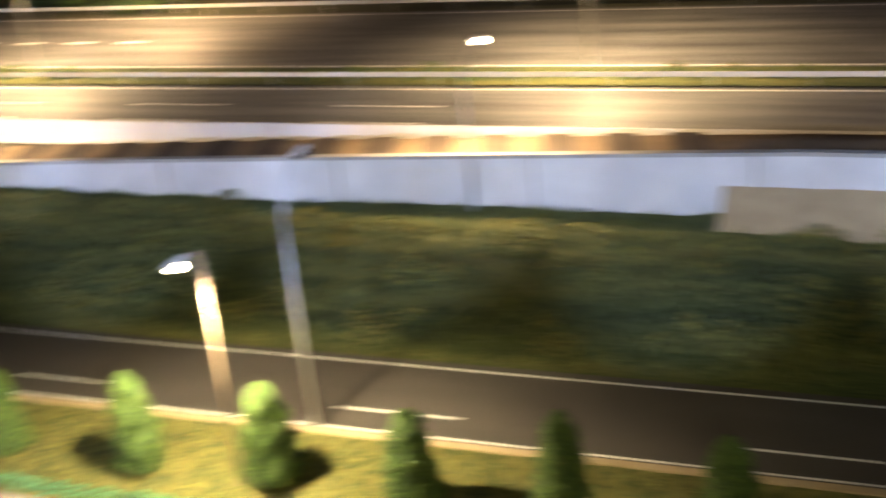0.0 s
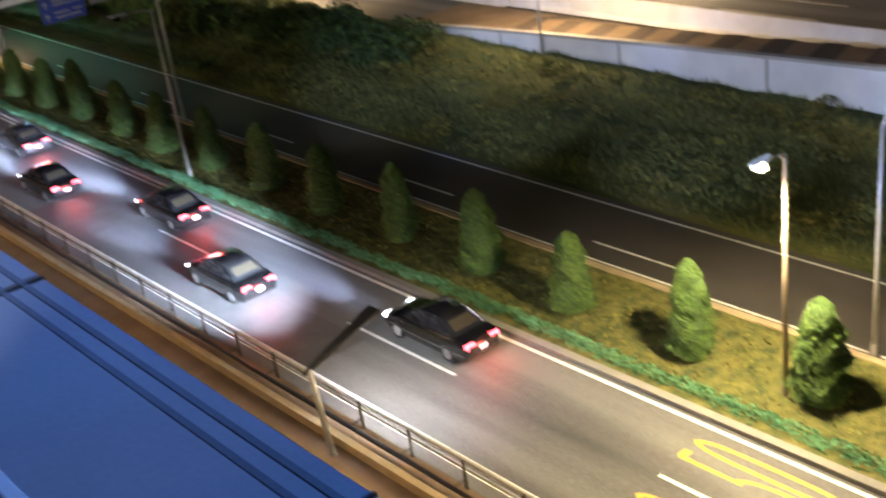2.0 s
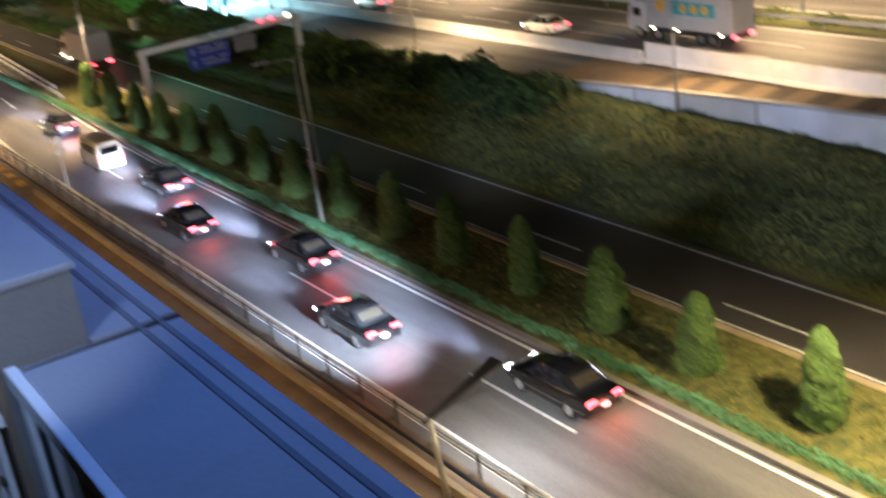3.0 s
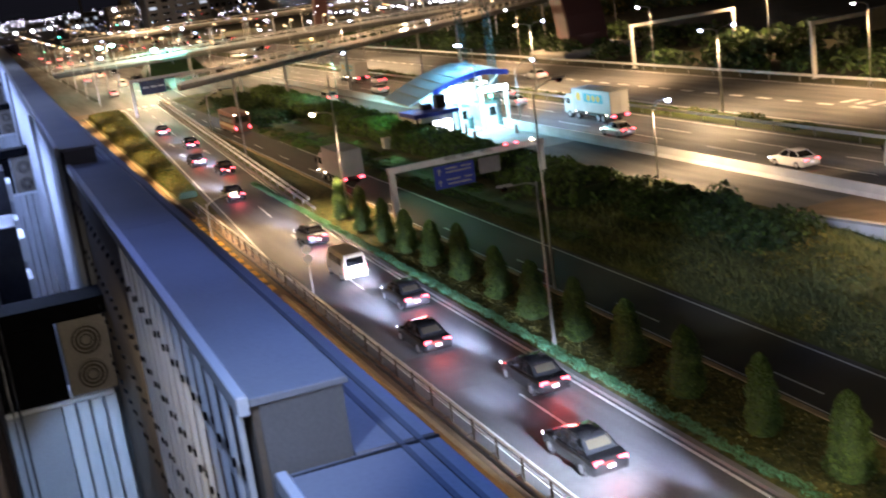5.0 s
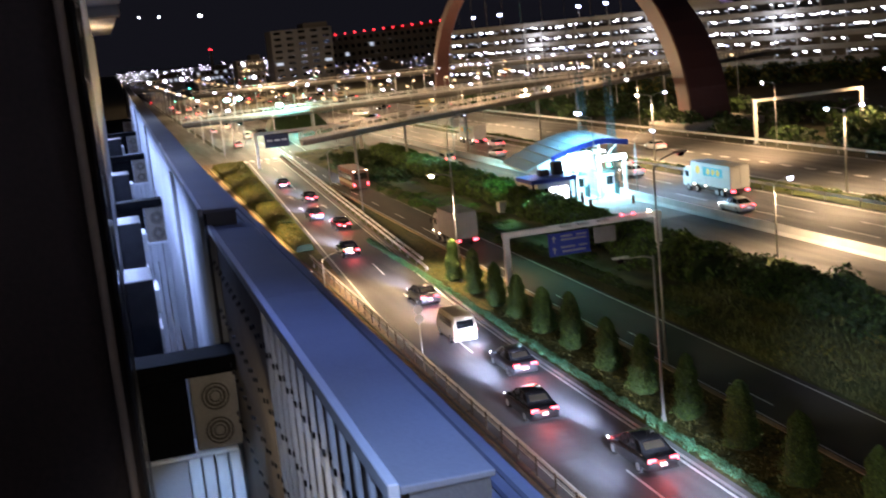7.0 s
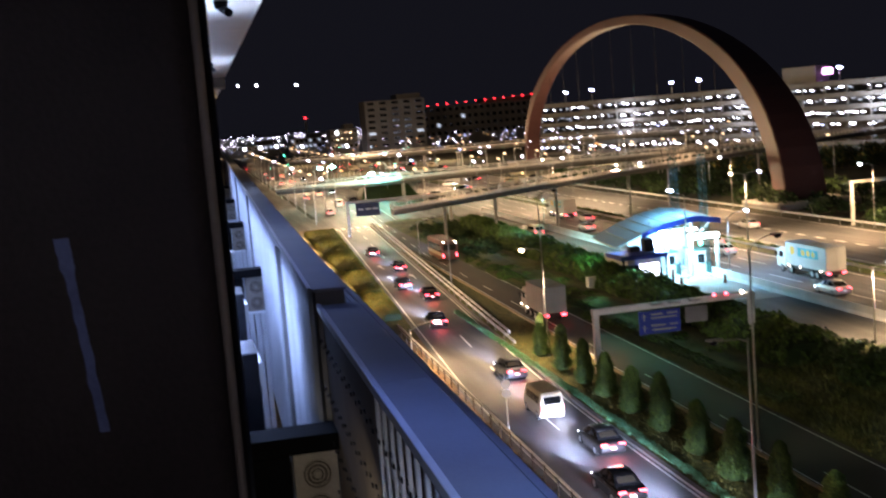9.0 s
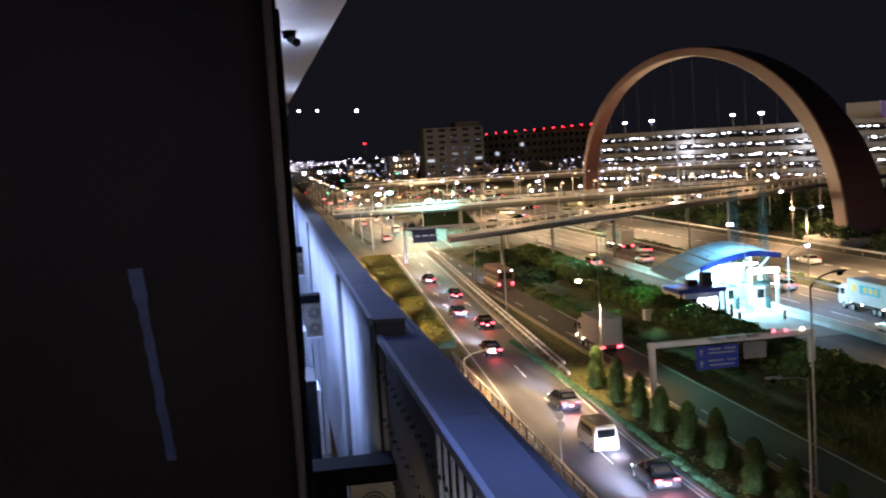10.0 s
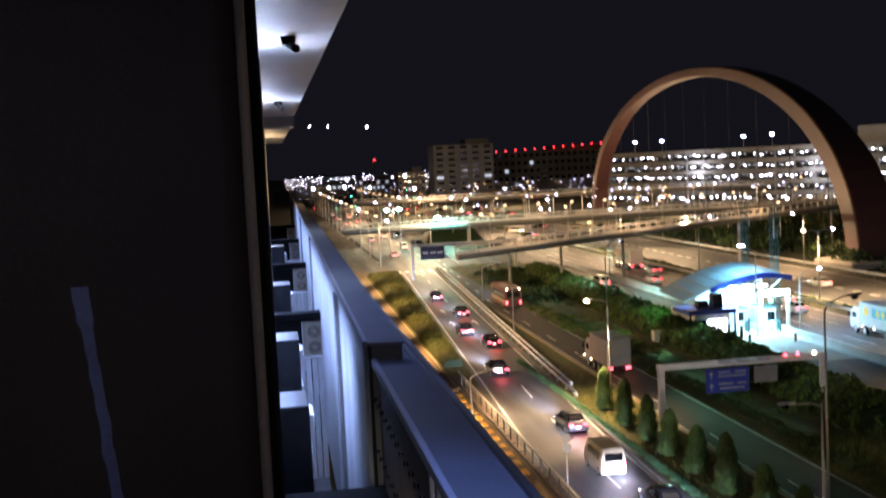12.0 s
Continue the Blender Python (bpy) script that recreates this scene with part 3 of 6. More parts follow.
# the lowest coping runs on along the outer side of the higher steps, with a dark seam
bm = bmesh.new()
for k in range(24):
    loft(bm, [[(1.69, y, 18.10), (2.16, y, 18.10), (2.16, y, 18.228), (1.69, y, 18.236)] for y in (5.8 + 3.0 * k, 8.785 + 3.0 * k)])
part("outer_shelf", bm, M["coping"], block_c, "blue-grey shelf along the outer side")
for x in (1.925, 2.035):
    bm = bmesh.new()
    loft(bm, [[(x, y, 18.22), (x, y, 18.243), (x + 0.032, y, 18.243), (x + 0.032, y, 18.22)] for y in (-6.0, 60.0)])
    part("edge_seam", bm, M["seam"], block_c, "dark seam near the outer edge")
for y in (-3.05, -0.1, 2.85, 5.72):
    bm = bmesh.new()
    box(bm, 1.30, 2.158, y - 0.008, y + 0.008, 18.22, 18.246)
    part("cross_seam", bm, M["steel_dark"], block_c, "dark seam across the coping")

# inner face of the far parapet: ribbed pale sheets
bm = bmesh.new()
y, k, prof = 16.76, 0, []
while y < 120:
    s = 0.010 * (y - 16.75)
    prof += [(1.055 + s, y), (1.055 + s, y + 0.16), (1.00 + s, y + 0.22), (1.00 + s, y + 0.38)]
    y += 0.44
loft(bm, [[(x, yy, z) for x, yy in prof] for z in (18.86, 13.0)], close=False, cap=False)
part("ribbed_sheet", bm, M["corrugated"], block_a, "pale ribbed sheet on the inner face")
for yy in (24.0, 44.0, 64.0, 84.0):
    s = 0.010 * (yy - 16.75)
    bm = bmesh.new()
    box(bm, 0.93 + s, 1.06 + s, yy, yy + 0.5, 13.0, 18.84)
    part("pilaster", bm, M["render_grey"], block_a)

# inner face of the middle parapet: brown tiles below, upright slats with clips above
bm = bmesh.new()
box(bm, 1.17, 1.215, 5.84, 16.7, 12.7, 18.62)
part("backing", bm, M["tile_brown"], block_b, "brown tiled inner face")
bm = bmesh.new()
box(bm, 1.10, 1.14, -0.036, 0.036, 15.6, 18.63)
slat = finish(bevel(bm, 0.008, 1), "slat", M["lip"])
bm = bmesh.new()
box(bm, 1.085, 1.105, -0.025, 0.025, -0.03, 0.03)
clip = finish(bevel(bm, 0.01, 1), "clip", M["black"])
for k in range(50):
    if k < 26 and k % 2 == 0:
        p = new("slat", slat)
        p.parent, p.location = block_b, (0, 5.98 + 0.215 * k, 0)
    for z in (18.25, 17.55, 16.85, 16.15):
        q = new("clip", clip)
        q.parent, q.location = block_b, (0, 5.98 + 0.215 * k + 0.1 * (k % 2), z - 0.08 * (k % 2))
for z in (17.9, 16.5):
    bm = bmesh.new()
    box(bm, 1.14, 1.168, 5.9, 11.2, z, z + 0.06)
    part("slat_rail", bm, M["lip"], block_b)
for k in range(-3, 12):
    q = new("slat", slat)
    q.parent, q.location = block_c, (0.14, 0.4 + 0.48 * k, -0.47)

# dark facade, its end column and trim
bm = bmesh.new()
box(bm, -14.0, -0.2, 9.58, 150, 0, 34)
tagged(part("wall_facade", bm, M["facade"]), "dark unlit facade of the building", "wall", kind="structure")
# glass strip added to the facade to mirror street lights at a grazing angle
facade_glass = tagged(part("window_1", rbox(-0.205, -0.175, 9.75, 14.6, 14.0, 22.6, 0.006, 1), M["glass"]), "tall dark glossy window strip on the facade", "window", kind="structure")
for y in (9.72, 12.15, 14.6):
    part("window_frame", rbox(-0.2, -0.165, y, y + 0.05, 14.0, 22.6, 0.006, 1), M["steel_dark"], facade_glass)
column = empty("wall_column", label="dark end column of the facade with a painted reflection", category="column", kind="structure")
bm = bmesh.new()
ring = [(-0.26 - 0.2 + 0.2 * math.sin(a), 9.0 + 0.2 - 0.2 * math.cos(a)) for a in [math.pi / 2 * k / 8 for k in range(9)]] + [(-0.26, 9.55), (-12.0, 9.55), (-12.0, 9.0)]
loft(bm, [[(x, y, z) for x, y in ring] for z in (0, 17.05)])
part("lower_shaft", bm, M["facade"], column)
bm = bmesh.new()
loft(bm, [[(x - 0.012 * (x > -5), y, z) for x, y in ring] for z in (17.07, 34)])
part("upper_shaft", bm, M["facade"], column)
# reflection on the column, painted as a pale bluish streak
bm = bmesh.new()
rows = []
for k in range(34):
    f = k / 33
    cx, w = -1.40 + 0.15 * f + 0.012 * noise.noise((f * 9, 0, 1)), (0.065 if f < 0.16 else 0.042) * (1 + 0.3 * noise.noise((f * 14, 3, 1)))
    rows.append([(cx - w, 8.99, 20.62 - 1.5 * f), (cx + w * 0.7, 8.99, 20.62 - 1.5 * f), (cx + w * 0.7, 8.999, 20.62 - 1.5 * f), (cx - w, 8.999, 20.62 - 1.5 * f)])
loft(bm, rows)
part("reflection_streak", bm, M["reflection_streak"], column, "pale streak painted for a reflection")
# round brown strip added to give the column edge its lit rim
bm = bmesh.new()
tube(bm, [(-0.275, 9.05, 12), (-0.275, 9.05, 30)], 0.035, 10)
part("lit_edge_strip", bm, M["tile_brown"], column, "thin brown strip standing in for the column's lit edge", True)

# soffit of the storey above
soffit = empty("soffit", label="pale lit soffit of the storey above", category="soffit", kind="structure")
for y0, y1, z, x1, m in ((11.0, 60.0, 24.02, 1.30, "soffit"), (60.0, 63.0, 23.55, 1.30, "render_grey"), (63.0, 104.0, 23.75, 1.26, "soffit")):
    bm = bmesh.new()
    for k in range(int((y1 - y0) / 3.0)):
        a, b = y0 + 3.0 * k, y0 + 3.0 * k + 2.98
        box(bm, -0.19, x1, a, b, z, z + 0.5)
    part("panel_row", bm, M[m], soffit)
for y in (25.0, 47.0):
    bm = bmesh.new()
    tube(bm, [(0.42, y, 24.02), (0.42, y, 23.86)], [0.16, 0.13], 14)
    tube(bm, [(0.42, y, 23.86), (0.55, y - 0.5, 23.72)], [0.07, 0.09], 10)
    part("downlight", bm, M["black"], soffit, "dark round fitting under the soffit")


def cooling_unit(y, top, dx, group):
    """Outdoor unit with two fans on its face."""
    thing = empty("cooling_unit", (dx, 0, 0), label="grey outdoor cooling unit with two round fans", category="cooling unit", group=group)
    part("casing", rbox(0.50, 1.14, y, y + 0.36, top - 1.10, top, 0.025, 2), M["ac_dim"], thing)
    for k in range(2):
        z = top - 0.34 - 0.50 * k
        bm = bmesh.new()
        tube(bm, [(0.83, y - 0.004, z), (0.83, y + 0.02, z)], [0.22, 0.22], 20)
        fan = part("fan_well", bm, M["paving_dark"], thing, "dark round fan opening")
        for r in (0.10, 0.16, 0.21):
            bm = bmesh.new()
            tube(bm, [(0.83 + r * math.cos(a), y - 0.012, z + r * math.sin(a)) for a in [2 * math.pi * j / 20 for j in range(21)]], 0.012, 5)
            part("guard_ring", bm, M["ac_dim"], fan)
        bm = bmesh.new()
        tube(bm, [(0.83, y - 0.03, z), (0.83, y, z)], [0.05, 0.07], 12)
        part("hub", bm, M["ac_dim"], fan)
    return thing


def ledge(y, top, x1, thick, label, mat="near_black"):
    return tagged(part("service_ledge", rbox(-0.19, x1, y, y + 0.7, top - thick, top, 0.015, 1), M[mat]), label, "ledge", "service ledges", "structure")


for y, top, dx in ((15.9, 17.0, 0.0), (36.7, 16.95, 0.14), (56.2, 16.95, 0.3), (76.0, 16.95, 0.5), (96.0, 16.95, 0.65)):
    ledge(y, top, 1.18 + dx, 0.25, "black service ledge across the light well")
    cooling_unit(y + 0.12, top - 0.25, dx, "cooling units")
    ledge(y + 0.05, top - 1.36, 1.05 + dx, 0.06, "pale service ledge under the cooling unit", "lip")
    bm = bmesh.new()
    box(bm, -0.19, 0.46 + dx, y + 0.04, y + 0.66, top - 1.34, top - 0.26)
    tagged(part("duct_riser", bevel(bm, 0.01, 1), M["near_black"]), "black duct casing beside the cooling unit", "duct", "duct casings")
    for j in range(4):
        bm = bmesh.new()
        box(bm, 0.34 + dx + 0.19 * j, 0.50 + dx + 0.19 * j, y + 0.10, y + 0.16, top - 5.2, top - 1.43)
        tagged(part("louvre_panel", bevel(bm, 0.015, 1), M["corrugated"]), "pale upright louvre panel below a ledge", "louvre panel", "louvre panels")
    tagged(part("well_panel", rbox(-0.19, 0.32 + dx, y + 0.1, y + 0.16, top - 5.2, top - 1.43, 0.01, 1), M["coping"]), "blue-grey panel below a ledge", "panel", "well panels")
for y, top in ((22.0, 16.9), (24.5, 15.6), (29.0, 17.0), (32.0, 15.6), (43.0, 16.9), (46.0, 15.7), (64.0, 16.9)):
    tagged(part("vent_box", rbox(-0.19, 0.34 + 0.004 * y, y, y + 1.0, top - 0.45, top, 0.02, 1), M["ac"]), "pale metal vent box on the facade", "vent box", "vent boxes")
    tagged(part("dark_shutter", rbox(-0.19, 0.22 + 0.004 * y, y - 1.6, y - 0.2, top - 1.0, top + 0.5, 0.02, 1), M["black"]), "dark shutter on the facade", "shutter", "dark shutters")
bm = bmesh.new()
box(bm, -0.19, 1.2, 9.7, 150, 11.5, 11.7)
tagged(part("light_well_floor", bm, M["render_grey"]), "grey floor of the light well", "floor", kind="structure")
bm = bmesh.new()
box(bm, -14.0, -3.0, -12, 9.0, 0, 34)
tagged(part("wall_behind", bm, M["facade"]), "dark building wall behind the balcony", "wall", kind="structure")

# unseen fill lamps for coping, light well, column and soffit; the first are blue
area_light("coping_fill", (1.9, 8.5, 24.8), (1.75, 8.8, 18.0), 9, BLUE, 0.3, 15.0, 40)
for y in (-2.0, 0.0, 1.6, 3.2, 5.5):
    spot_light("coping_fill", (2.15, y, 23.6), (1.95, y + 0.2, 18.0), 70, (0.12, 0.32, 1.0), 52, 0.9, 0.1)
area_light("coping_fill", (1.3, 30.0, 23.9), (1.3, 30.3, 18.0), 26, BLUE, 0.2, 26.0)
# bluish fill without fittings, added to brighten sheets, slats and panels in the well
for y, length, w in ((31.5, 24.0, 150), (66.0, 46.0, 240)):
    area_light("well_fill", (-0.12, y, 18.3), (1.2, y, 15.9), w, (0.40, 0.55, 1.0), length, 0.12)
# unseen fill spots added for parapet end, tiles, cooling unit and column
spot_light("balcony_fill", (1.3, 0.5, 22.6), (1.45, 6.5, 17.6), 14, WHITE, 50, 0.8, 0.08)
spot_light("balcony_fill", (1.5, 0.4, 20.4), (1.45, 5.8, 18.45), 48, WHITE, 13, 0.6, 0.05)
spot_light("balcony_fill", (0.15, 6.2, 18.3), (1.12, 10.5, 16.4), 16, (1.0, 0.86, 0.62), 64, 0.9, 0.05)
spot_light("balcony_fill", (0.0, 10.4, 17.7), (1.15, 14.8, 15.7), 32, (1.0, 0.88, 0.64), 66, 0.9, 0.05)
spot_light("well_fill", (0.35, 4.2, 20.6), (1.1, 7.2, 17.4), 48, (0.42, 0.60, 1.0), 62, 0.8, 0.05)
spot_light("well_fill", (0.3, 9.9, 19.8), (0.6, 15.9, 14.3), 420, (0.38, 0.62, 1.0), 18, 0.6, 0.05)
spot_light("balcony_fill", (-1.6, 1.0, 23.6), (-2.6, 9.0, 19.0), 80, (0.80, 0.80, 1.0), 70, 1.0, 0.1)
point_light("balcony_fill", (0.4, -1.0, 23.2), 3, SODIUM, 0.08)
# hidden points added beside the facade to brighten the soffit
point_light("soffit_fill", (-0.1, 26.0, 22.9), 45, COOL, 0.05)
point_light("soffit_fill", (-0.1, 46.0, 22.9), 70, COOL, 0.05)
point_light("soffit_fill", (0.1, 82.0, 22.6), 60, WARM, 0.05)
# unseen fill lights added below the coping for ramp wall, bank, gantry and truck
area_light("facade_fill", (2.7, -2.0, 16.5), (46.0, 16.0, 0.0), 150, (1.0, 0.88, 0.52), 3.0, 0.6)
area_light("facade_fill", (2.7, 40.0, 16.5), (45.0, 75.0, 0.0), 32, (0.85, 0.92, 0.85), 3.0, 0.6)
for y in (-8, 6, 20, 34, 48, 60):
    spot_light("ramp_wall_fill", (2.7, 4 + 0.4 * y, 17.2), (49.3, y, 1.8), 8500, (0.60, 0.70, 1.0), 21, 0.7, 0.2)
for y in (2, 14, 26, 38, 50, 62, 74):
    spot_light("roadside_fill", (2.7, y - 4.0, 17.2), (43.5, y, 0.3), 950 if y < 45 else 2000, (1.0, 0.93, 0.50), 22, 1.0, 0.2)
spot_light("roadside_fill", (2.7, 30.0, 17.2), (35.0, 85.6, 4.2), 6500, (1.0, 0.93, 0.86), 13, 0.6, 0.2)
spot_light("roadside_fill", (2.7, 44.0, 17.2), (32.0, 108.0, 2.4), 6000, (1.0, 0.9, 0.78), 7, 0.7, 0.2)
# unseen sodium-tinted fill lamps along the street front, for pavement, sign and hedge
for y in (8, 24, 40, 55, 66, 90):
    spot_light("front_fill", (9.0, y, 5.0), (14.0, y, 0.0), 230, SODIUM, 130, 0.7, 0.2)
spot_light("front_fill", (13.2, 62.0, 5.0), (17.9, 73.1, 2.6), 500, WARM, 60, 0.8, 0.2)
for y in (128, 150, 172, 194, 216):
    spot_light("front_fill", (13.5, y, 8.0), (19.5 + bend(y), y, 0.0), 2600, (1.0, 0.64, 0.28), 120, 0.7, 0.2)


# ---- clipped conifers on the planted strip ----
def conifer(seed, height, width, tier=0.0):
    rng = np.random.default_rng(seed)
    thing = empty("conifer_tree", label="slim green conifer clipped in tiers" if tier else "clipped conical conifer with dense green foliage", category="tree", group="conifers")
    bm = bmesh.new()
    tube(bm, [(0, 0, -0.1), (0.01, 0, 0.5), (0, 0.02, height * 0.85)], [0.09, 0.075, 0.02], 8)
    part("trunk", bm, M["bark"], thing)
    n = 6800
    t = rng.uniform(0.03, 1.0, n) ** 0.9
    th = rng.uniform(0, 2 * np.pi, n)
    lump = 1 + 0.10 * np.sin(3 * th + 5 * t + seed) + 0.12 * np.sin(23 * t + 2.0 * np.sin(2 * th + seed)) + tier * np.sin(17 * t) + rng.normal(0, 0.05, n)
    prof = np.where(t < 0.12, 0.75 + 2.1 * t, 1.0 - 0.66 * np.clip(t - 0.12, 0, 1) ** 1.15) * np.sqrt(np.clip(1 - np.clip((t - 0.74) / 0.26, 0, 1) ** 2.2, 0, 1))
    r = width / 2 * prof * lump * rng.uniform(0.82, 1.04, n)
    c = np.stack([r * np.cos(th), r * np.sin(th), 0.12 + t * height], 1)
    nrm = np.stack([np.cos(th), np.sin(th), 0.35 + 0.8 * (t > 0.8)], 1)
    crown = new("crown", leaf_mesh("crown", c, nrm, 0.06, [M["leaf"], M["leaf_tip"]], rng, 0.5 if tier else 0.3))
    crown.parent = thing
    # solid core in darker green, the crown's inner shade put into colour
    bm = bmesh.new()
    rings = []
    for k in range(15):
        q = k / 14
        p = (0.75 + 2.1 * q if q < 0.12 else 1 - 0.66 * (q - 0.12) ** 1.15) * math.sqrt(max(0.0, 1 - max(0.0, (q - 0.74) / 0.26) ** 2.2))
        rings.append([(max(0.02, width / 2 * 0.84 * p * (1 + tier * math.sin(17 * q) + 0.12 * math.sin(23 * q + 2.0 * math.sin(2 * a + seed)))) * math.cos(a), max(0.02, width / 2 * 0.84 * p * (1 + tier * math.sin(17 * q) + 0.1 * math.sin(3 * a + seed))) * math.sin(a), 0.12 + q * height * 0.985) for a in [2 * math.pi * j / 14 for j in range(14)]])
    loft(bm, rings)
    inner = part("shade_core", bm, M["leaf_dark"], thing, smooth=True)
    return thing


kinds = [conifer(11, 3.35, 1.75), conifer(12, 3.6, 1.6), conifer(13, 3.2, 1.7), conifer(14, 3.7, 1.55, 0.15)]
spots = [2.7, 7.3, 11.8, 16.6, 21.3, 26.6, 31.7, 36.8, 42.2, 47.3, 52.4, 57.5, 62.6, 68.2, 73.2, 78.2, 82.8, 88.0, 93.9]
rng0 = random.Random(4)
for k, y in enumerate(spots):
    m = pose(26.65 + rng0.uniform(-0.15, 0.15), y, 0.08, 0, 0, rng0.uniform(0, 360))
    if k < 3:
        kinds[k].matrix_basis = m
    elif y == 88.0:
        kinds[3].matrix_basis = m
    else:
        copy_thing(kinds[3 if y > 88 else k % 3], m).scale = [rng0.uniform(0.94, 1.06)] * 3

# low hedges and shrubs
def mass(name, blobs, count, size, mats, seed, label, category, share=0.0):
    return tagged(new(name, blob_leaves(name, blobs, count, size, mats, seed, share)), label, category, kind="stuff")


r5 = random.Random(8)
mass("ivy_edging", [(24.85 + r5.uniform(-0.15, 0.25), -20 + 0.22 * k, 0.12, 0.28, 0.3, 0.22) for k in range(640)], 46000, 0.055, [M["ivy"], M["leaf"]], 3, "low green ivy edging along the kerb", "hedge", 0.35)


def clipped_hedge(name, mid, half, height, y0, y1, count, size, mats, seed, label, rough, share=0.3):
    """A long hedge: a lumpy core with leaves all over its top and sides."""
    def ring(y):
        w = (half(y) if callable(half) else half) * (1 + rough * noise.noise((0.0, y * 0.35, seed)))
        h = height * (1 + rough * noise.noise((5.0, y * 0.28, seed)))
        return mid(y), w, h

    bm = bmesh.new()
    rows = []
    for k in range(int((y1 - y0) / 1.5) + 1):
        y = y0 + 1.5 * k
        c, w, h = ring(y)
        rows.append([(c - w * 0.95, y, -0.05), (c - w * 0.9, y, h * 0.7), (c - w * 0.6, y, h * 0.92), (c + w * 0.6, y, h * 0.92), (c + w * 0.9, y, h * 0.7), (c + w * 0.95, y, -0.05)])
    loft(bm, rows)
    bmesh.ops.recalc_face_normals(bm, faces=bm.faces)
    thing = empty(name, label=label, category="hedge", kind="stuff")
    # darker green core gives the gaps between leaves their shade
    part("hedge_shade_core", bm, M["leaf_dark"], thing)
    rng = np.random.default_rng(seed)
    pts, nrm = np.zeros((count, 3)), np.zeros((count, 3))
    for k in range(count):
        y = rng.uniform(y0, y1)
        c, w, h = ring(y)
        a = rng.uniform(0, math.pi)
        ca, sa = math.cos(a), math.sin(a)
        k4 = 1 / max(abs(ca), abs(sa)) ** 0.72
        lump = 1 + rough * 0.5 * noise.noise((a * 1.2, y * 0.9, seed + 3)) + rng.normal(0, 0.03)
        pts[k] = (c + w * ca * k4 * lump, y, max(0.02, h * sa * k4 * lump))
        nrm[k] = (ca, rng.normal(0, 0.3), sa)
    crown = new("foliage", leaf_mesh("foliage", pts, nrm, size, [M[m] for m in mats], rng, share))
    crown.parent = thing
    return thing


def hedge_span(y):
    """Both sides of the low hedge: straight towards the building, drifting with the road."""
    return 16.75 + 0.008 * max(0.0, y - 120), 16.95 + bend(y)


for y0, y1, h in ((120, 136, 0.85), (136.8, 158, 0.95), (160.5, 192, 0.9), (193, 226, 0.85)):
    clipped_hedge("low_hedge", lambda y: sum(hedge_span(y)) / 2, lambda y: (hedge_span(y)[1] - hedge_span(y)[0]) * 0.42, h, y0, y1, 7500, 0.13, ("leaf_yellow", "leaf"), int(y0), "yellow-green clipped hedge beside the pavement", 0.11)
clipped_hedge("tall_hedge", lambda y: 43.6 + (y - 100) * 0.028, 2.2, 2.5, 78, 205, 30000, 0.22, ("leaf", "leaf_tip"), 31, "tall dense green hedge below the toll gate", 0.35, 0.6)
clipped_hedge("edging_hedge", lambda y: 36.3 + bend_dark(y), 0.55, 0.6, 70, 176, 9000, 0.13, ("leaf", "leaf_dark"), 32, "low dark edging hedge along the far road", 0.3, 0.4)
blobs = []
for k in range(60):
    y = 76 + r5.random() * 128
    blobs.append((44.5 + (y - 100) * 0.045 + r5.uniform(-2.0, 1.6), y, 0.4, r5.uniform(0.9, 1.7), r5.uniform(1.0, 2.0), r5.uniform(1.0, 2.1)))
mass("shrub_belt", blobs, 12000, 0.24, [M["leaf_dark"], M["leaf"]], 6, "dark evergreen shrub belt on the bank", "shrubs", 0.35)
blobs = [(45.5 + r5.uniform(-2.6, 2.4), 58 + r5.random() * 26, 0.3, r5.uniform(1.0, 1.9), r5.uniform(1.0, 2.2), r5.uniform(1.0, 2.2)) for k in range(46)]
mass("shrub_clump", blobs, 14000, 0.2, [M["leaf_dark"], M["leaf"]], 7, "dark overgrown shrubs at the end of the ramp wall", "shrubs", 0.3)
blobs = [(r5.uniform(36.5, 48.5), r5.uniform(-10, 66), 0.15, r5.uniform(0.5, 1.3), r5.uniform(0.6, 1.6), r5.uniform(0.25, 0.75)) for k in range(150)]
mass("rough_growth", blobs, 24000, 0.12, [M["blade"], M["leaf_yellow"]], 8, "rough weeds growing over the bank", "weeds", 0.5)
blobs = [(r5.uniform(36.0, 42.0), r5.uniform(66, 190), 0.1, r5.uniform(0.6, 1.4), r5.uniform(0.8, 2.0), r5.uniform(0.25, 0.6)) for k in range(120)]
mass("ground_cover", blobs, 16000, 0.16, [M["leaf_tip"], M["leaf"]], 9, "green ground cover below the shrub belt", "ground cover", 0.4)
blobs = [(72.4 + r5.uniform(-1.0, 1.0), r5.uniform(-30, 260), 0.1, r5.uniform(0.4, 0.9), r5.uniform(0.5, 1.4), r5.uniform(0.3, 0.8)) for k in range(170)]
mass("median_shrubs", blobs, 9000, 0.17, [M["leaf"], M["leaf_yellow"]], 10, "low shrubs on the expressway median", "shrubs", 0.3)
blobs = []
for k in range(240):
    y = r5.uniform(60, 330)
    blobs.append((r5.choice((99, 104, 113, 122)) + r5.uniform(-2, 2) + (y - 150) * 0.02, y, 0.5, r5.uniform(1.5, 2.6), r5.uniform(2, 4), r5.uniform(1.2, 3.0)))
mass("far_shrub_belt", blobs, 26000, 0.45, [M["leaf_dark"], M["leaf"]], 12, "dark shrub belts beyond the expressway", "shrubs", 0.25)
blobs = []
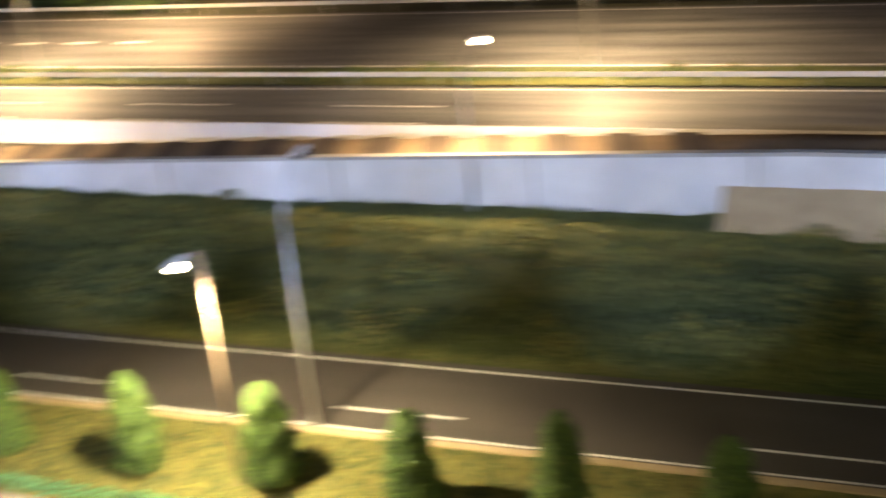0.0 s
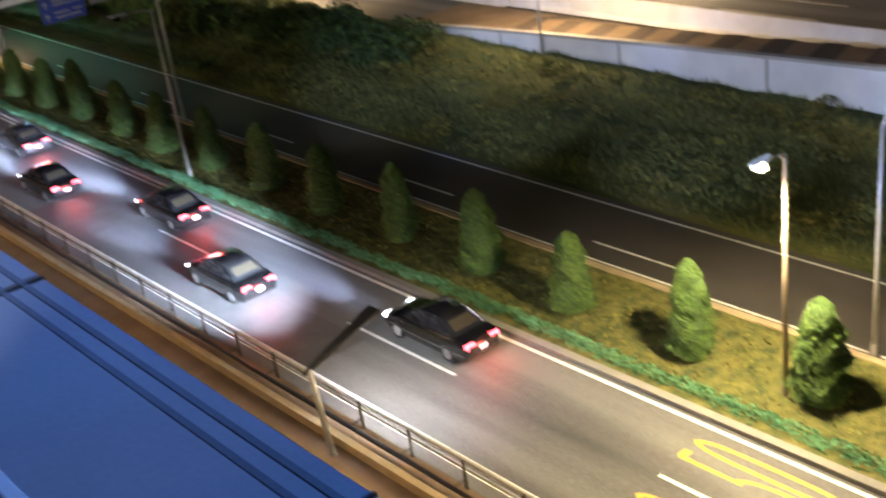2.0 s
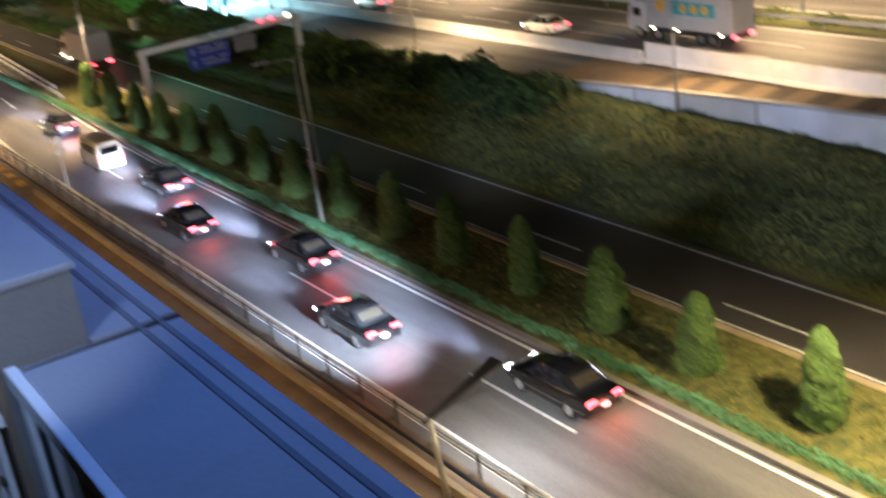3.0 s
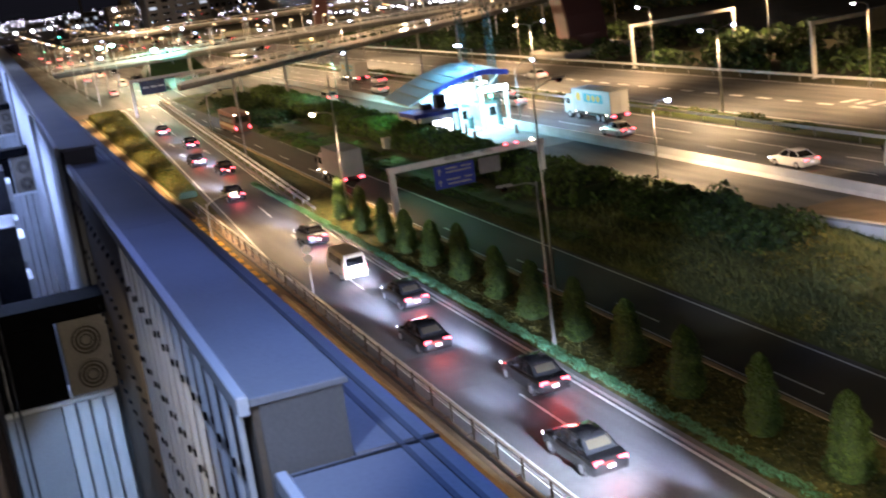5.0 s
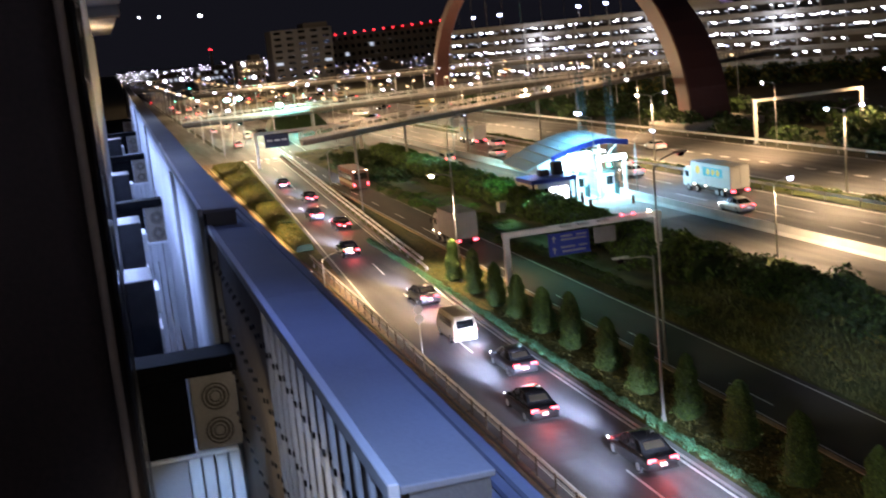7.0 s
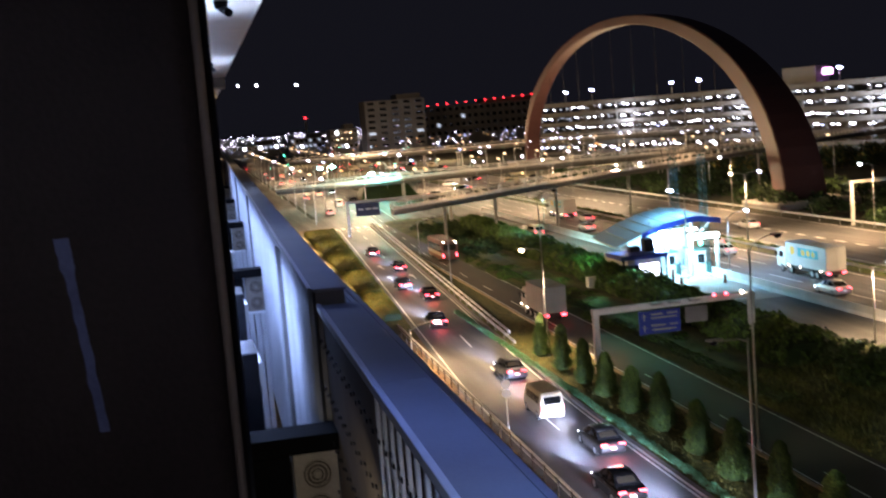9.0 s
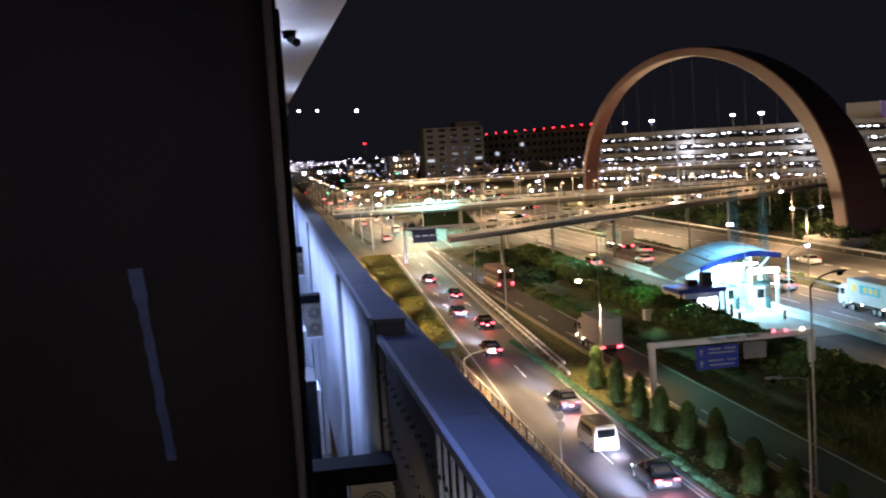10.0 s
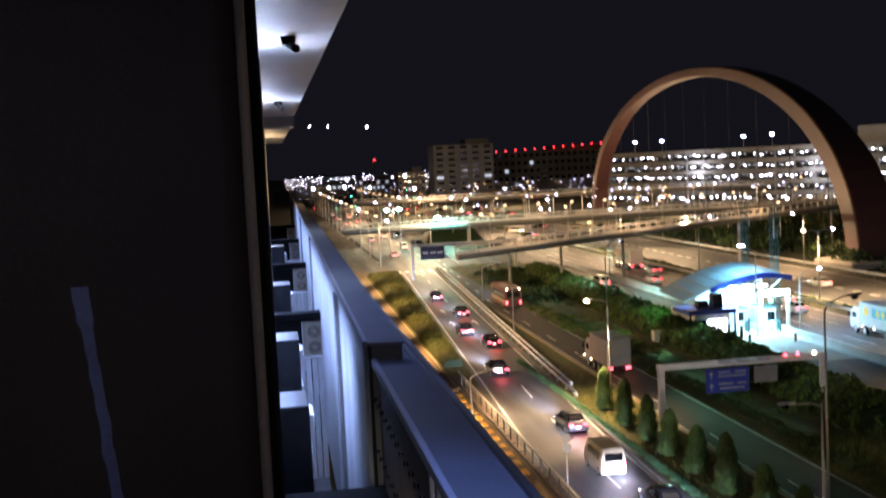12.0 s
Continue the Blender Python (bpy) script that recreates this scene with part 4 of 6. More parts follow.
for k in range(150):
    x = r5.uniform(125, 215)
    blobs.append((x, 300 - (x - 125) * 0.75 + r5.choice((-14, 0, 16)) + r5.uniform(-3, 3), 0.8, r5.uniform(1.5, 3.5), r5.uniform(1.5, 3.5), r5.uniform(1.5, 4.5)))
mass("far_tree_row", blobs, 24000, 0.5, [M["leaf_dark"], M["leaf_yellow"]], 14, "dim tree rows before the parking building", "trees", 0.25)
blobs = [(38.5 + r5.uniform(-1.5, 6), r5.uniform(165, 215), 0.2, r5.uniform(1, 2), r5.uniform(1, 2.5), r5.uniform(0.6, 1.6)) for k in range(70)]
mass("roadside_growth", blobs, 11000, 0.25, [M["leaf_dark"], M["leaf"]], 13, "dark growth below the footbridge", "shrubs", 0.3)

rngt = np.random.default_rng(44)
tufts = np.stack([rngt.uniform(25.1, 29.4, 15000), rngt.uniform(-4, 100, 15000), rngt.uniform(0.10, 0.20, 15000)], 1)
tagged(new("leaf_litter", leaf_mesh("leaf_litter", tufts, np.tile([0.0, 0.0, 1.0], (15000, 1)), 0.085, [M["leaf_yellow"], M["blade"]], rngt, 0.5)), "yellowed leaves and tufts under the conifers", "leaf litter", kind="stuff")

# grass blades over the bank
rngb = np.random.default_rng(21)
nb = 26000
gx, gy = rngb.uniform(35.3, 49.2, nb), rngb.uniform(0, 78, nb)
gz = np.array([verge_height(a, b) for a, b in zip(gx, gy)])
h, ang = rngb.uniform(0.15, 0.45, nb), rngb.uniform(0, 2 * np.pi, nb)
dx, dy = np.cos(ang) * 0.05, np.sin(ang) * 0.05
lean = rngb.normal(0, 0.12, (nb, 2))
tri = np.stack([np.stack([gx - dx, gy - dy, gz], 1), np.stack([gx + dx, gy + dy, gz], 1), np.stack([gx + lean[:, 0], gy + lean[:, 1], gz + h], 1)], 1).reshape(-1, 3)
me = bpy.data.meshes.new("long_grass")
me.from_pydata(tri.tolist(), [], np.arange(3 * nb).reshape(-1, 3).tolist())
me.materials.append(M["blade"])
tagged(new("long_grass", me), "long rough grass on the dark bank", "grass", kind="stuff")


# ---- street lamps ----
def street_lamp(height, reach, rise, lit, group, label, radius=0.09, side=-1, mat="steel", flat=False):
    """A tapered pole with an arm towards side (x) and a lamp head."""
    thing = empty("street_lamp", label=label, category="street lamp", group=group)
    bm = bmesh.new()
    tube(bm, [(0, 0, 0), (0, 0, height)], [radius, radius * 0.62], 10)
    pole = part("pole", bm, M[mat], thing, smooth=True)
    bm = bmesh.new()
    tube(bm, [(0, 0, 0), (0, 0, 0.5)], [radius * 1.5, radius * 1.35], 10)
    part("pole_foot", bm, M[mat], thing)
    bm = bmesh.new()
    tube(bm, [(0, 0, height - 0.15), (side * reach * 0.3, 0, height + rise * 0.6), (side * reach * 0.75, 0, height + rise), (side * reach, 0, height + rise)], [radius * 0.6, radius * 0.5, radius * 0.45, radius * 0.4], 8)
    part("arm", bm, M[mat], thing)
    bm = bmesh.new()
    x0, z = side * reach, height + rise
    loft(bm, [[(x0 + side * q, -w, z + 0.04), (x0 + side * q, w, z + 0.04), (x0 + side * q, w * 0.7, z + 0.13), (x0 + side * q, -w * 0.7, z + 0.13)] for q, w in ((-0.25, 0.07), (0.0, 0.15), (0.4, 0.16), (0.62, 0.09))])
    bmesh.ops.recalc_face_normals(bm, faces=bm.faces)
    head = part("head", bm, M["steel_white"], thing)
    # lens bulges below the head to stand in for the lamp's bloom
    bm = bmesh.new()
    tube(bm, [(x0 + side * 0.2, 0, z + 0.045), (x0 + side * 0.26, 0, z - 0.08), (x0 + side * 0.3, 0, z - 0.19)], [0.17, 0.23, 0.12], 14)
    part("lens", bm, M[lit] if lit else M["glass"], head, "glowing lens" if lit else "unlit lens")
    return thing


def put_lamp(x, y, h, reach, rise, lit, side, label, colour=None, power=0, rz=0, tilt=0.0, radius=0.09, group="street lamps", mat="steel", cone=0):
    t = street_lamp(h, reach, rise, lit, group, label, radius, side, mat)
    t.matrix_basis = pose(x, y, 0.0, 0, 0, rz)
    if power:
        c, s = math.cos(radians(rz)), math.sin(radians(rz))
        q = side * (reach + 0.2)
        spot_light("lamp_light", (x + q * c, y + q * s, h + rise - 0.5), (x + q * c + side * tilt, y + q * s, 0), power, colour, cone or (126 if tilt else 152), 0.5, 0.3)
    return t


put_lamp(26.45, 17.6, 8.1, 0.95, 0.1, "g_warm", -1, "lit grey street lamp on the planted strip", (1.0, 0.76, 0.40), 2300, tilt=1.7, cone=158, mat="tile_brown")
put_lamp(30.0, 16.7, 7.9, 1.6, 1.3, "", 1, "unlit grey street lamp beside the dark road")
put_lamp(25.4, 52.7, 9.0, 1.6, 0.05, "", -1, "unlit grey street lamp on the planted strip")
put_lamp(30.2, 61.8, 12.2, 1.6, 0.6, "", 1, "tall unlit street lamp beside the dark road")
put_lamp(27.0, 93.5, 9.3, 1.5, 0.2, "g_warm", -1, "lit grey street lamp on the planted strip", WARM, 3000, tilt=2.6)
put_lamp(30.7, 106.2, 12.8, 1.4, 0.5, "", 1, "tall unlit street lamp beside the dark road")
put_lamp(28.6, 139.6, 8.7, 1.5, 0.1, "", -1, "unlit grey street lamp beside the guard rail")
put_lamp(31.5, 176.0, 5.0, 1.2, 0.3, "", 1, "small unlit lamp below the footbridge")
put_lamp(15.8, 97.0, 3.2, 2.2, 0.45, "g_warm", 1, "lit low street lamp beside the pavement", WARM, 320)
put_lamp(75.0, 107.0, 9.0, 1.9, 0.3, "g_cool", 1, "lit double-headed lamp on the median", WARM, 1900)
put_lamp(74.9, 107.0, 9.0, 1.9, 0.3, "g_cool", -1, "lit double-headed lamp on the median", WARM, 1900)
# the pair at -24 is out of view, added to light the carriageways
for y in (-24.0, 17.0, 62.0, 152.4, 198.0, 244.0):
    put_lamp(75.0, y, 9.4, 1.9, 0.3, "g_cool", 1, "lit grey lamp on the expressway median", WARM, 2100)
    put_lamp(74.9, y, 9.4, 1.9, 0.3, "g_warm", -1, "lit grey lamp on the expressway median", WARM, 2100)
for y in (60.0, 105.0, 150.4, 196.0):
    put_lamp(93.8, y, 9.2, 1.8, 0.3, "g_white", -1, "lit grey lamp beyond the expressway", SODIUM, 2500)
# lamps added only to brighten the ground beyond the expressway
for y in (105.0, 152.0, 205.0):
    put_lamp(116.0, y, 9.0, 1.8, 0.3, "g_white", -1, "lit grey lamp added to light the far shrub belts", SODIUM, 3200)
put_lamp(51.2, 82.9, 6.4, 1.3, 0.3, "g_cool", 1, "slim lit lamp beside the toll lane", WARM, 2200)
put_lamp(59.4, 126.0, 6.6, 2.2, 0.7, "g_cool", 1, "lit grey lamp beside the toll gate", COOL, 700)
put_lamp(48.9, 50.0, 6.9, 2.6, 0.9, "g_warm", 1, "lit lamp on the ramp wall", WARM, 1400, tilt=1.6, cone=158)
put_lamp(48.9, 17.0, 6.9, 2.6, 0.9, "g_warm", 1, "lit lamp on the ramp wall", WARM, 1400, tilt=1.6, cone=158)
# out of view, added at the row's spacing to light the ramp's near end
put_lamp(48.9, -16.0, 6.9, 2.6, 0.9, "g_warm", 1, "lit lamp on the ramp wall", WARM, 1400, tilt=1.6, cone=158)
put_lamp(49.5, 168.0, 8.4, 1.6, 0.3, "g_cool", 1, "lit teal lamp beyond the toll gate", (0.5, 1.0, 0.8), 1600, mat="teal_steel")

# the lamp in front of the building: pole and a long flat head seen from above
thing = empty("street_lamp", (15.5, 26.55, 0), label="grey lamp with a long flat dark head", category="street lamp", group="street lamps")
bm = bmesh.new()
tube(bm, [(0, 0, 0), (-0.22, 0.0, 3.25)], [0.11, 0.085], 12)
part("pole", bm, M["steel"], thing, smooth=True)
bm = bmesh.new()
loft(bm, [[(x, d - w, z), (x, d + w, z), (x, d + w, z + 0.09), (x, d - w, z + 0.09)] for x, w, d, z in ((-0.45, 0.07, 0.0, 3.12), (0.3, 0.13, 0.1, 3.30), (1.5, 0.22, 0.26, 3.55), (2.75, 0.32, 0.42, 3.82))])
head = part("head", bevel(bm, 0.02, 1), M["steel_dark"], thing, "long flat dark lamp head")
bm = bmesh.new()
loft(bm, [[(x, d - w, z), (x, d + w, z), (x, d + w, z + 0.02), (x, d - w, z + 0.02)] for x, w, d, z in ((1.6, 0.08, 0.27, 3.555), (2.65, 0.14, 0.4, 3.785))])
part("lens", bm, M["g_white"], head, "glowing lens on the underside")
spot_light("lamp_light", (17.8, 26.9, 3.45), (20.4, 27.0, 0), 300, WHITE, 150, 0.7, 0.1)
# extra beam added at the head to brighten the road farther along
beam("lamp_light", (18.2, 27.4, 3.7), (20.0, 42.0, 0), 32000, (0.76, 0.84, 1.0), 26, 1.3)

# round sign on a post
thing = empty("road_sign", (17.9, 73.1, 0), label="two round plain signs on a pale post", category="road sign")
bm = bmesh.new()
tube(bm, [(0, 0, 0), (0, 0, 3.5)], 0.045, 8)
part("post", bm, M["steel_white"], thing)
for z in (3.25, 2.6):
    bm = bmesh.new()
    tube(bm, [(0, -0.03, z), (0, -0.06, z)], [0.31, 0.31], 20)
    part("disc", bm, M["steel_white"], thing)


# ---- sign gantry over the dark road ----
def gantry(x0, x1, y, h, label):
    thing = empty("sign_gantry", (0, 0, 0), label=label, category="gantry", group="gantries")
    for x in (x0, x1):
        part("leg", rbox(x - 0.24, x + 0.24, y - 0.2, y + 0.2, 0, h, 0.04, 2), M["steel_white"], thing)
        part("base_plate", rbox(x - 0.4, x + 0.4, y - 0.36, y + 0.36, 0, 0.12, 0.02, 1), M["concrete"], thing)
    part("beam", rbox(x0 - 0.3, x1 + 0.3, y - 0.22, y + 0.22, h - 0.05, h + 0.42, 0.04, 2), M["steel_white"], thing)
    return thing


g1 = gantry(28.7, 41.9, 85.6, 4.75, "pale steel sign gantry over the dark road")
sign = part("sign_board", rbox(32.1, 35.6, 85.1, 85.22, 2.75, 4.6, 0.02, 1), M["sign_blue"], g1, "blue direction sign with white bars")
for x, w, z in ((33.6, 1.0, 4.25), (34.9, 0.9, 4.25), (34.2, 2.2, 3.95), (33.7, 1.2, 3.35), (35.0, 0.7, 3.35), (34.2, 2.0, 3.0)):
    bm = bmesh.new()
    box(bm, x - w / 2, x + w / 2, 85.07, 85.1, z, z + 0.13)
    part("bar", bm, M["concrete"], sign)
for z in (3.85, 2.95):
    bm = bmesh.new()
    box(bm, 32.47, 32.57, 85.07, 85.1, z, z + 0.36)
    bm.faces.new([bm.verts.new((32.52 + a, 85.068, z + b)) for a, b in ((-0.19, 0.3), (0.19, 0.3), (0.0, 0.58))])
    part("arrow", bm, M["concrete"], sign)
part("second_board", rbox(36.0, 37.9, 85.1, 85.2, 3.3, 4.6, 0.02, 1), M["render_grey"], g1, "grey back of a smaller board")
for x in (33.0, 34.5, 36.2):
    part("sign_lamp", rbox(x, x + 0.9, 84.4, 84.9, 5.1, 5.3, 0.03, 1), M["steel"], g1)
for x in (38.6, 39.6, 41.0):
    tagged(part("marker_lamp", rbox(x, x + 0.22, 85.3, 85.5, 5.17, 5.33, 0.04, 1), M["g_warm"] if x > 40 else M["g_tail"]), "small glowing lamp on the gantry", "lamp", "marker lamps")
gantry(93.4, 112.0, 155.4, 6.3, "pale steel gantry beyond the expressway")
g3 = gantry(95.0, 118.0, 116.0, 6.6, "pale steel gantry with a board beyond the expressway")
part("sign_board", rbox(103, 109, 115.6, 115.75, 4.6, 7.4, 0.03, 1), M["render_grey"], g3, "grey back of a direction sign")
g4 = gantry(25.5, 45.0, 214.0, 6.2, "grey gantry before the junction")
s4 = part("sign_board", rbox(27.0, 31.4, 213.5, 213.65, 3.7, 6.1, 0.03, 1), M["sign_blue_dim"], g4, "dark blue direction sign")
for x in (27.9, 29.3, 30.6):
    bm = bmesh.new()
    box(bm, x - 0.5, x + 0.5, 213.45, 213.5, 4.8, 5.1)
    part("bar", bm, M["sign_white"], s4)


# ---- toll gate ----
def toll_gate():
    thing = empty("toll_gate", (0, 0, 0), label="toll gate with a curved teal roof and bright lamps", category="toll gate")
    rings = []
    for k in range(17):
        q = k / 16
        x = 46.2 + 11.9 * q
        z = 3.95 + 2.95 * math.sin(min(1.0, q * 1.18) * math.pi / 2) - 0.45 * max(0.0, q - 0.78) / 0.22
        y0, y1 = 128.0 - 2.7 * q, 136.6 - 1.2 * q
        rings.append([(x, y0, z), (x, y1, z + 0.5), (x, y1, z + 0.7), (x, y0, z + 0.2)])
    bm = bmesh.new()
    loft(bm, rings)
    bmesh.ops.recalc_face_normals(bm, faces=bm.faces)
    part("roof", bm, M["canopy"], thing, "curved teal roof sheet", False)
    for a in (2, 4, 6, 8, 10, 12, 14):
        r0, r1 = rings[a][3], rings[a][2]
        bm = bmesh.new()
        tube(bm, [(r0[0], r0[1], r0[2] + 0.03), (r1[0], r1[1], r1[2] + 0.03)], 0.06, 6)
        part("roof_seam", bm, M["canopy"], thing)
    bm = bmesh.new()
    loft(bm, [[(r[0][0], r[0][1] - 0.3, r[0][2] - 0.30), (r[0][0], r[0][1], r[0][2] - 0.30), (r[3][0], r[3][1], r[3][2] + 0.12), (r[3][0], r[3][1] - 0.3, r[3][2] + 0.12)] for r in rings[4:]])
    bmesh.ops.recalc_face_normals(bm, faces=bm.faces)
    part("fascia", bm, M["canopy_blue"], thing, "blue lit roof edge")
    for a, b in ((6, 9), (9, 12), (12, 15)):
        p0, p1 = rings[a][0], rings[b][0]
        bm = bmesh.new()
        tube(bm, [(p0[0], p0[1] + 1.0, 4.2), (p1[0], p1[1] + 1.0, p1[2] - 0.3)], 0.07, 6)
        part("roof_brace", bm, M["steel_white"], thing)
    part("low_fascia", rbox(44.2, 49.8, 121.2, 126.2, 3.45, 3.95, 0.05, 1), M["canopy_blue"], thing, "blue flat roof of the office")
    part("roof_plant", rbox(47.9, 49.1, 123.4, 124.6, 3.95, 5.4, 0.05, 1), M["steel_dark"], thing)
    part("roof_box", rbox(46.3, 47.5, 123.8, 124.8, 3.95, 4.6, 0.05, 1), M["steel_dark"], thing)
    part("office", rbox(45.4, 49.4, 122.4, 130.0, 0.0, 3.45, 0.04, 1), M["ac"], thing, "white office walls")
    for x in (45.7, 46.9, 48.1):
        bm = bmesh.new()
        box(bm, x, x + 0.95, 122.34, 122.39, 1.1, 2.7)
        part("office_window", bm, M["g_window"] if x > 46 else M["glass"], thing)
    part("office_door", rbox(49.05, 49.39, 122.3, 122.39, 0, 2.1, 0.01, 1), M["steel_dark"], thing)
    for x, y, h in ((44.6, 121.6, 3.5), (49.7, 121.6, 3.5), (52.6, 128.0, 5.9), (55.4, 127.5, 6.4), (51.6, 135.5, 6.1), (56.4, 136.0, 6.9)):
        bm = bmesh.new()
        tube(bm, [(x, y, 0), (x, y, h)], 0.13, 10)
        part("column", bm, M["steel_white"] if x > 50 else M["steel_dark"], thing)
    for x in (54.7, 58.0):
        part("portal_leg", rbox(x, x + 0.35, 126.3, 126.7, 0, 4.9, 0.03, 1), M["steel_white"], thing)
    part("portal_beam", rbox(54.7, 58.35, 126.3, 126.7, 4.4, 4.95, 0.03, 1), M["g_panel"], thing, "glowing white portal beam")
    part("lamp_trough", rbox(50.0, 52.0, 126.4, 127.4, 4.0, 4.8, 0.05, 1), M["g_panel"], thing, "glowing white lamp trough")
    for x, y in ((50.6, 131.0), (53.2, 130.0), (56.6, 129.0)):
        booth = part("booth", rbox(x, x + 1.2, y, y + 3.2, 0.15, 2.6, 0.06, 2), M["sign_white"], thing, "white toll booth")
        bm = bmesh.new()
        box(bm, x + 0.15, x + 1.05, y - 0.025, y - 0.003, 1.1, 2.2)
        part("booth_window", bm, M["glass"], booth)
        part("booth_roof", rbox(x - 0.2, x + 1.4, y - 0.3, y + 3.5, 2.6, 2.75, 0.03, 1), M["teal_steel"], booth)
        part("island", rbox(x - 0.2, x + 1.4, y - 4.0, y + 5.0, 0, 0.2, 0.05, 1), M["concrete_pale"], thing)
        part("machine", rbox(x + 0.3, x + 0.8, y - 2.4, y - 1.9, 0.2, 1.5, 0.04, 1), M["teal_steel"], thing)
        part("card_post", rbox(x + 0.2, x + 0.35, y - 3.4, y - 3.2, 0.2, 1.9, 0.02, 1), M["steel_dark"], thing)
        part("signal_box", rbox(x + 0.3, x + 0.75, y - 0.3, y - 0.1, 3.3, 3.75, 0.03, 1), M["g_green"], thing)
    # lamps and hangers added to brighten the inside of the gate
    for x in (50.4, 52.2, 54.0, 55.8):
        part("ceiling_lamp", rbox(x, x + 1.2, 129.2, 129.7, 5.15, 5.35, 0.04, 1), M["g_panel"], thing, "glowing white lamp added under the roof")
        bm = bmesh.new()
        tube(bm, [(x + 0.6, 129.45, 5.3), (x + 0.6, 129.45, 6.6)], 0.04, 6)
        part("lamp_hanger", bm, M["steel_white"], thing)
    part("rear_screen", rbox(50.0, 57.6, 134.3, 134.5, 0.2, 4.6, 0.04, 1), M["sign_white"], thing, "white lit screen behind the booths")
    part("red_panel", rbox(50.0, 50.35, 121.0, 121.1, 0.6, 2.0, 0.02, 1), M["bus_orange"], thing)
    return thing


toll_gate()
for k, (x, y) in enumerate(((51.0, 121.0), (55.6, 119.5))):
    tagged(part("traffic_bollard", rbox(x, x + 0.3, y, y + 0.3, 0, 1.0, 0.06, 2), M["bus_orange"]), "orange bollard before the toll gate", "bollard", "bollards")
tagged(strip("toll_forecourt", 44.5, 57.0, 108, 140, 0.012, M["concrete"], follow=False), "pale concrete forecourt of the toll gate", "pavement", kind="structure")
point_light("toll_lamp", (51.0, 125.8, 3.6), 480, (0.42, 0.95, 0.95), 0.25)
point_light("toll_lamp", (56.0, 125.6, 3.9), 360, (0.42, 0.95, 0.95), 0.25)
point_light("toll_lamp", (53.5, 132.0, 4.8), 420, (0.22, 0.6, 1.0), 0.3)
point_light("roof_lamp", (53.5, 128.5, 9.9), 420, (0.25, 0.75, 1.0), 0.2)
# unseen green spots added to tint the hedge and ground cover
for y, w in ((100.0, 900), (116.0, 1500), (134.0, 1800)):
    spot_light("roof_lamp", (46.2, 121.0, 6.4), (41.4, y, 0.0), w, (0.34, 1.0, 0.46), 40, 0.9, 0.2)


def mast(x, y, h):
    thing = empty("lattice_mast", (x, y, 0), label="slim teal lattice mast behind the toll gate", category="mast", group="masts")
    for a, b in ((-0.35, -0.35), (0.35, -0.35), (0.35, 0.35), (-0.35, 0.35)):
        bm = bmesh.new()
        tube(bm, [(a, b, 0), (a, b, h)], 0.06, 6)
        part("chord", bm, M["teal_steel"], thing)
    bm = bmesh.new()
    z, f = 0.0, 1
    while z < h - 1:
        for a in ((-0.35, -0.35, 0.35, -0.35), (-0.35, 0.35, 0.35, 0.35), (-0.35, -0.35, -0.35, 0.35), (0.35, -0.35, 0.35, 0.35)):
            p, q = (a[0], a[1], z), (a[2], a[3], z + 1.0)
            tube(bm, [p, q] if f > 0 else [(a[2], a[3], z), (a[0], a[1], z + 1.0)], 0.03, 4)
        z, f = z + 1.0, -f
    part("lacing", bm, M["teal_steel"], thing)
    return thing


mast(57.3, 136.3, 14.8)
mast(60.3, 134.5, 14.4)
tagged(part("roof_lamp_head", rbox(53.2, 53.8, 128.2, 128.8, 10.05, 10.25, 0.05, 2), M["g_cool"]), "glowing lamp above the toll roof", "lamp")
bm = bmesh.new()
tube(bm, [(53.5, 124.5, 0), (53.5, 124.5, 9.8), (53.5, 128.5, 10.1)], 0.07, 8)
tagged(part("lamp_post", bm, M["steel"]), "slim post in front of the toll roof", "lamp post")
tagged(part("utility_cabinet", rbox(41.2, 42.4, 124, 125, 0, 1.6, 0.06, 2), M["ac"]), "pale utility cabinet beside the shrubs", "cabinet")


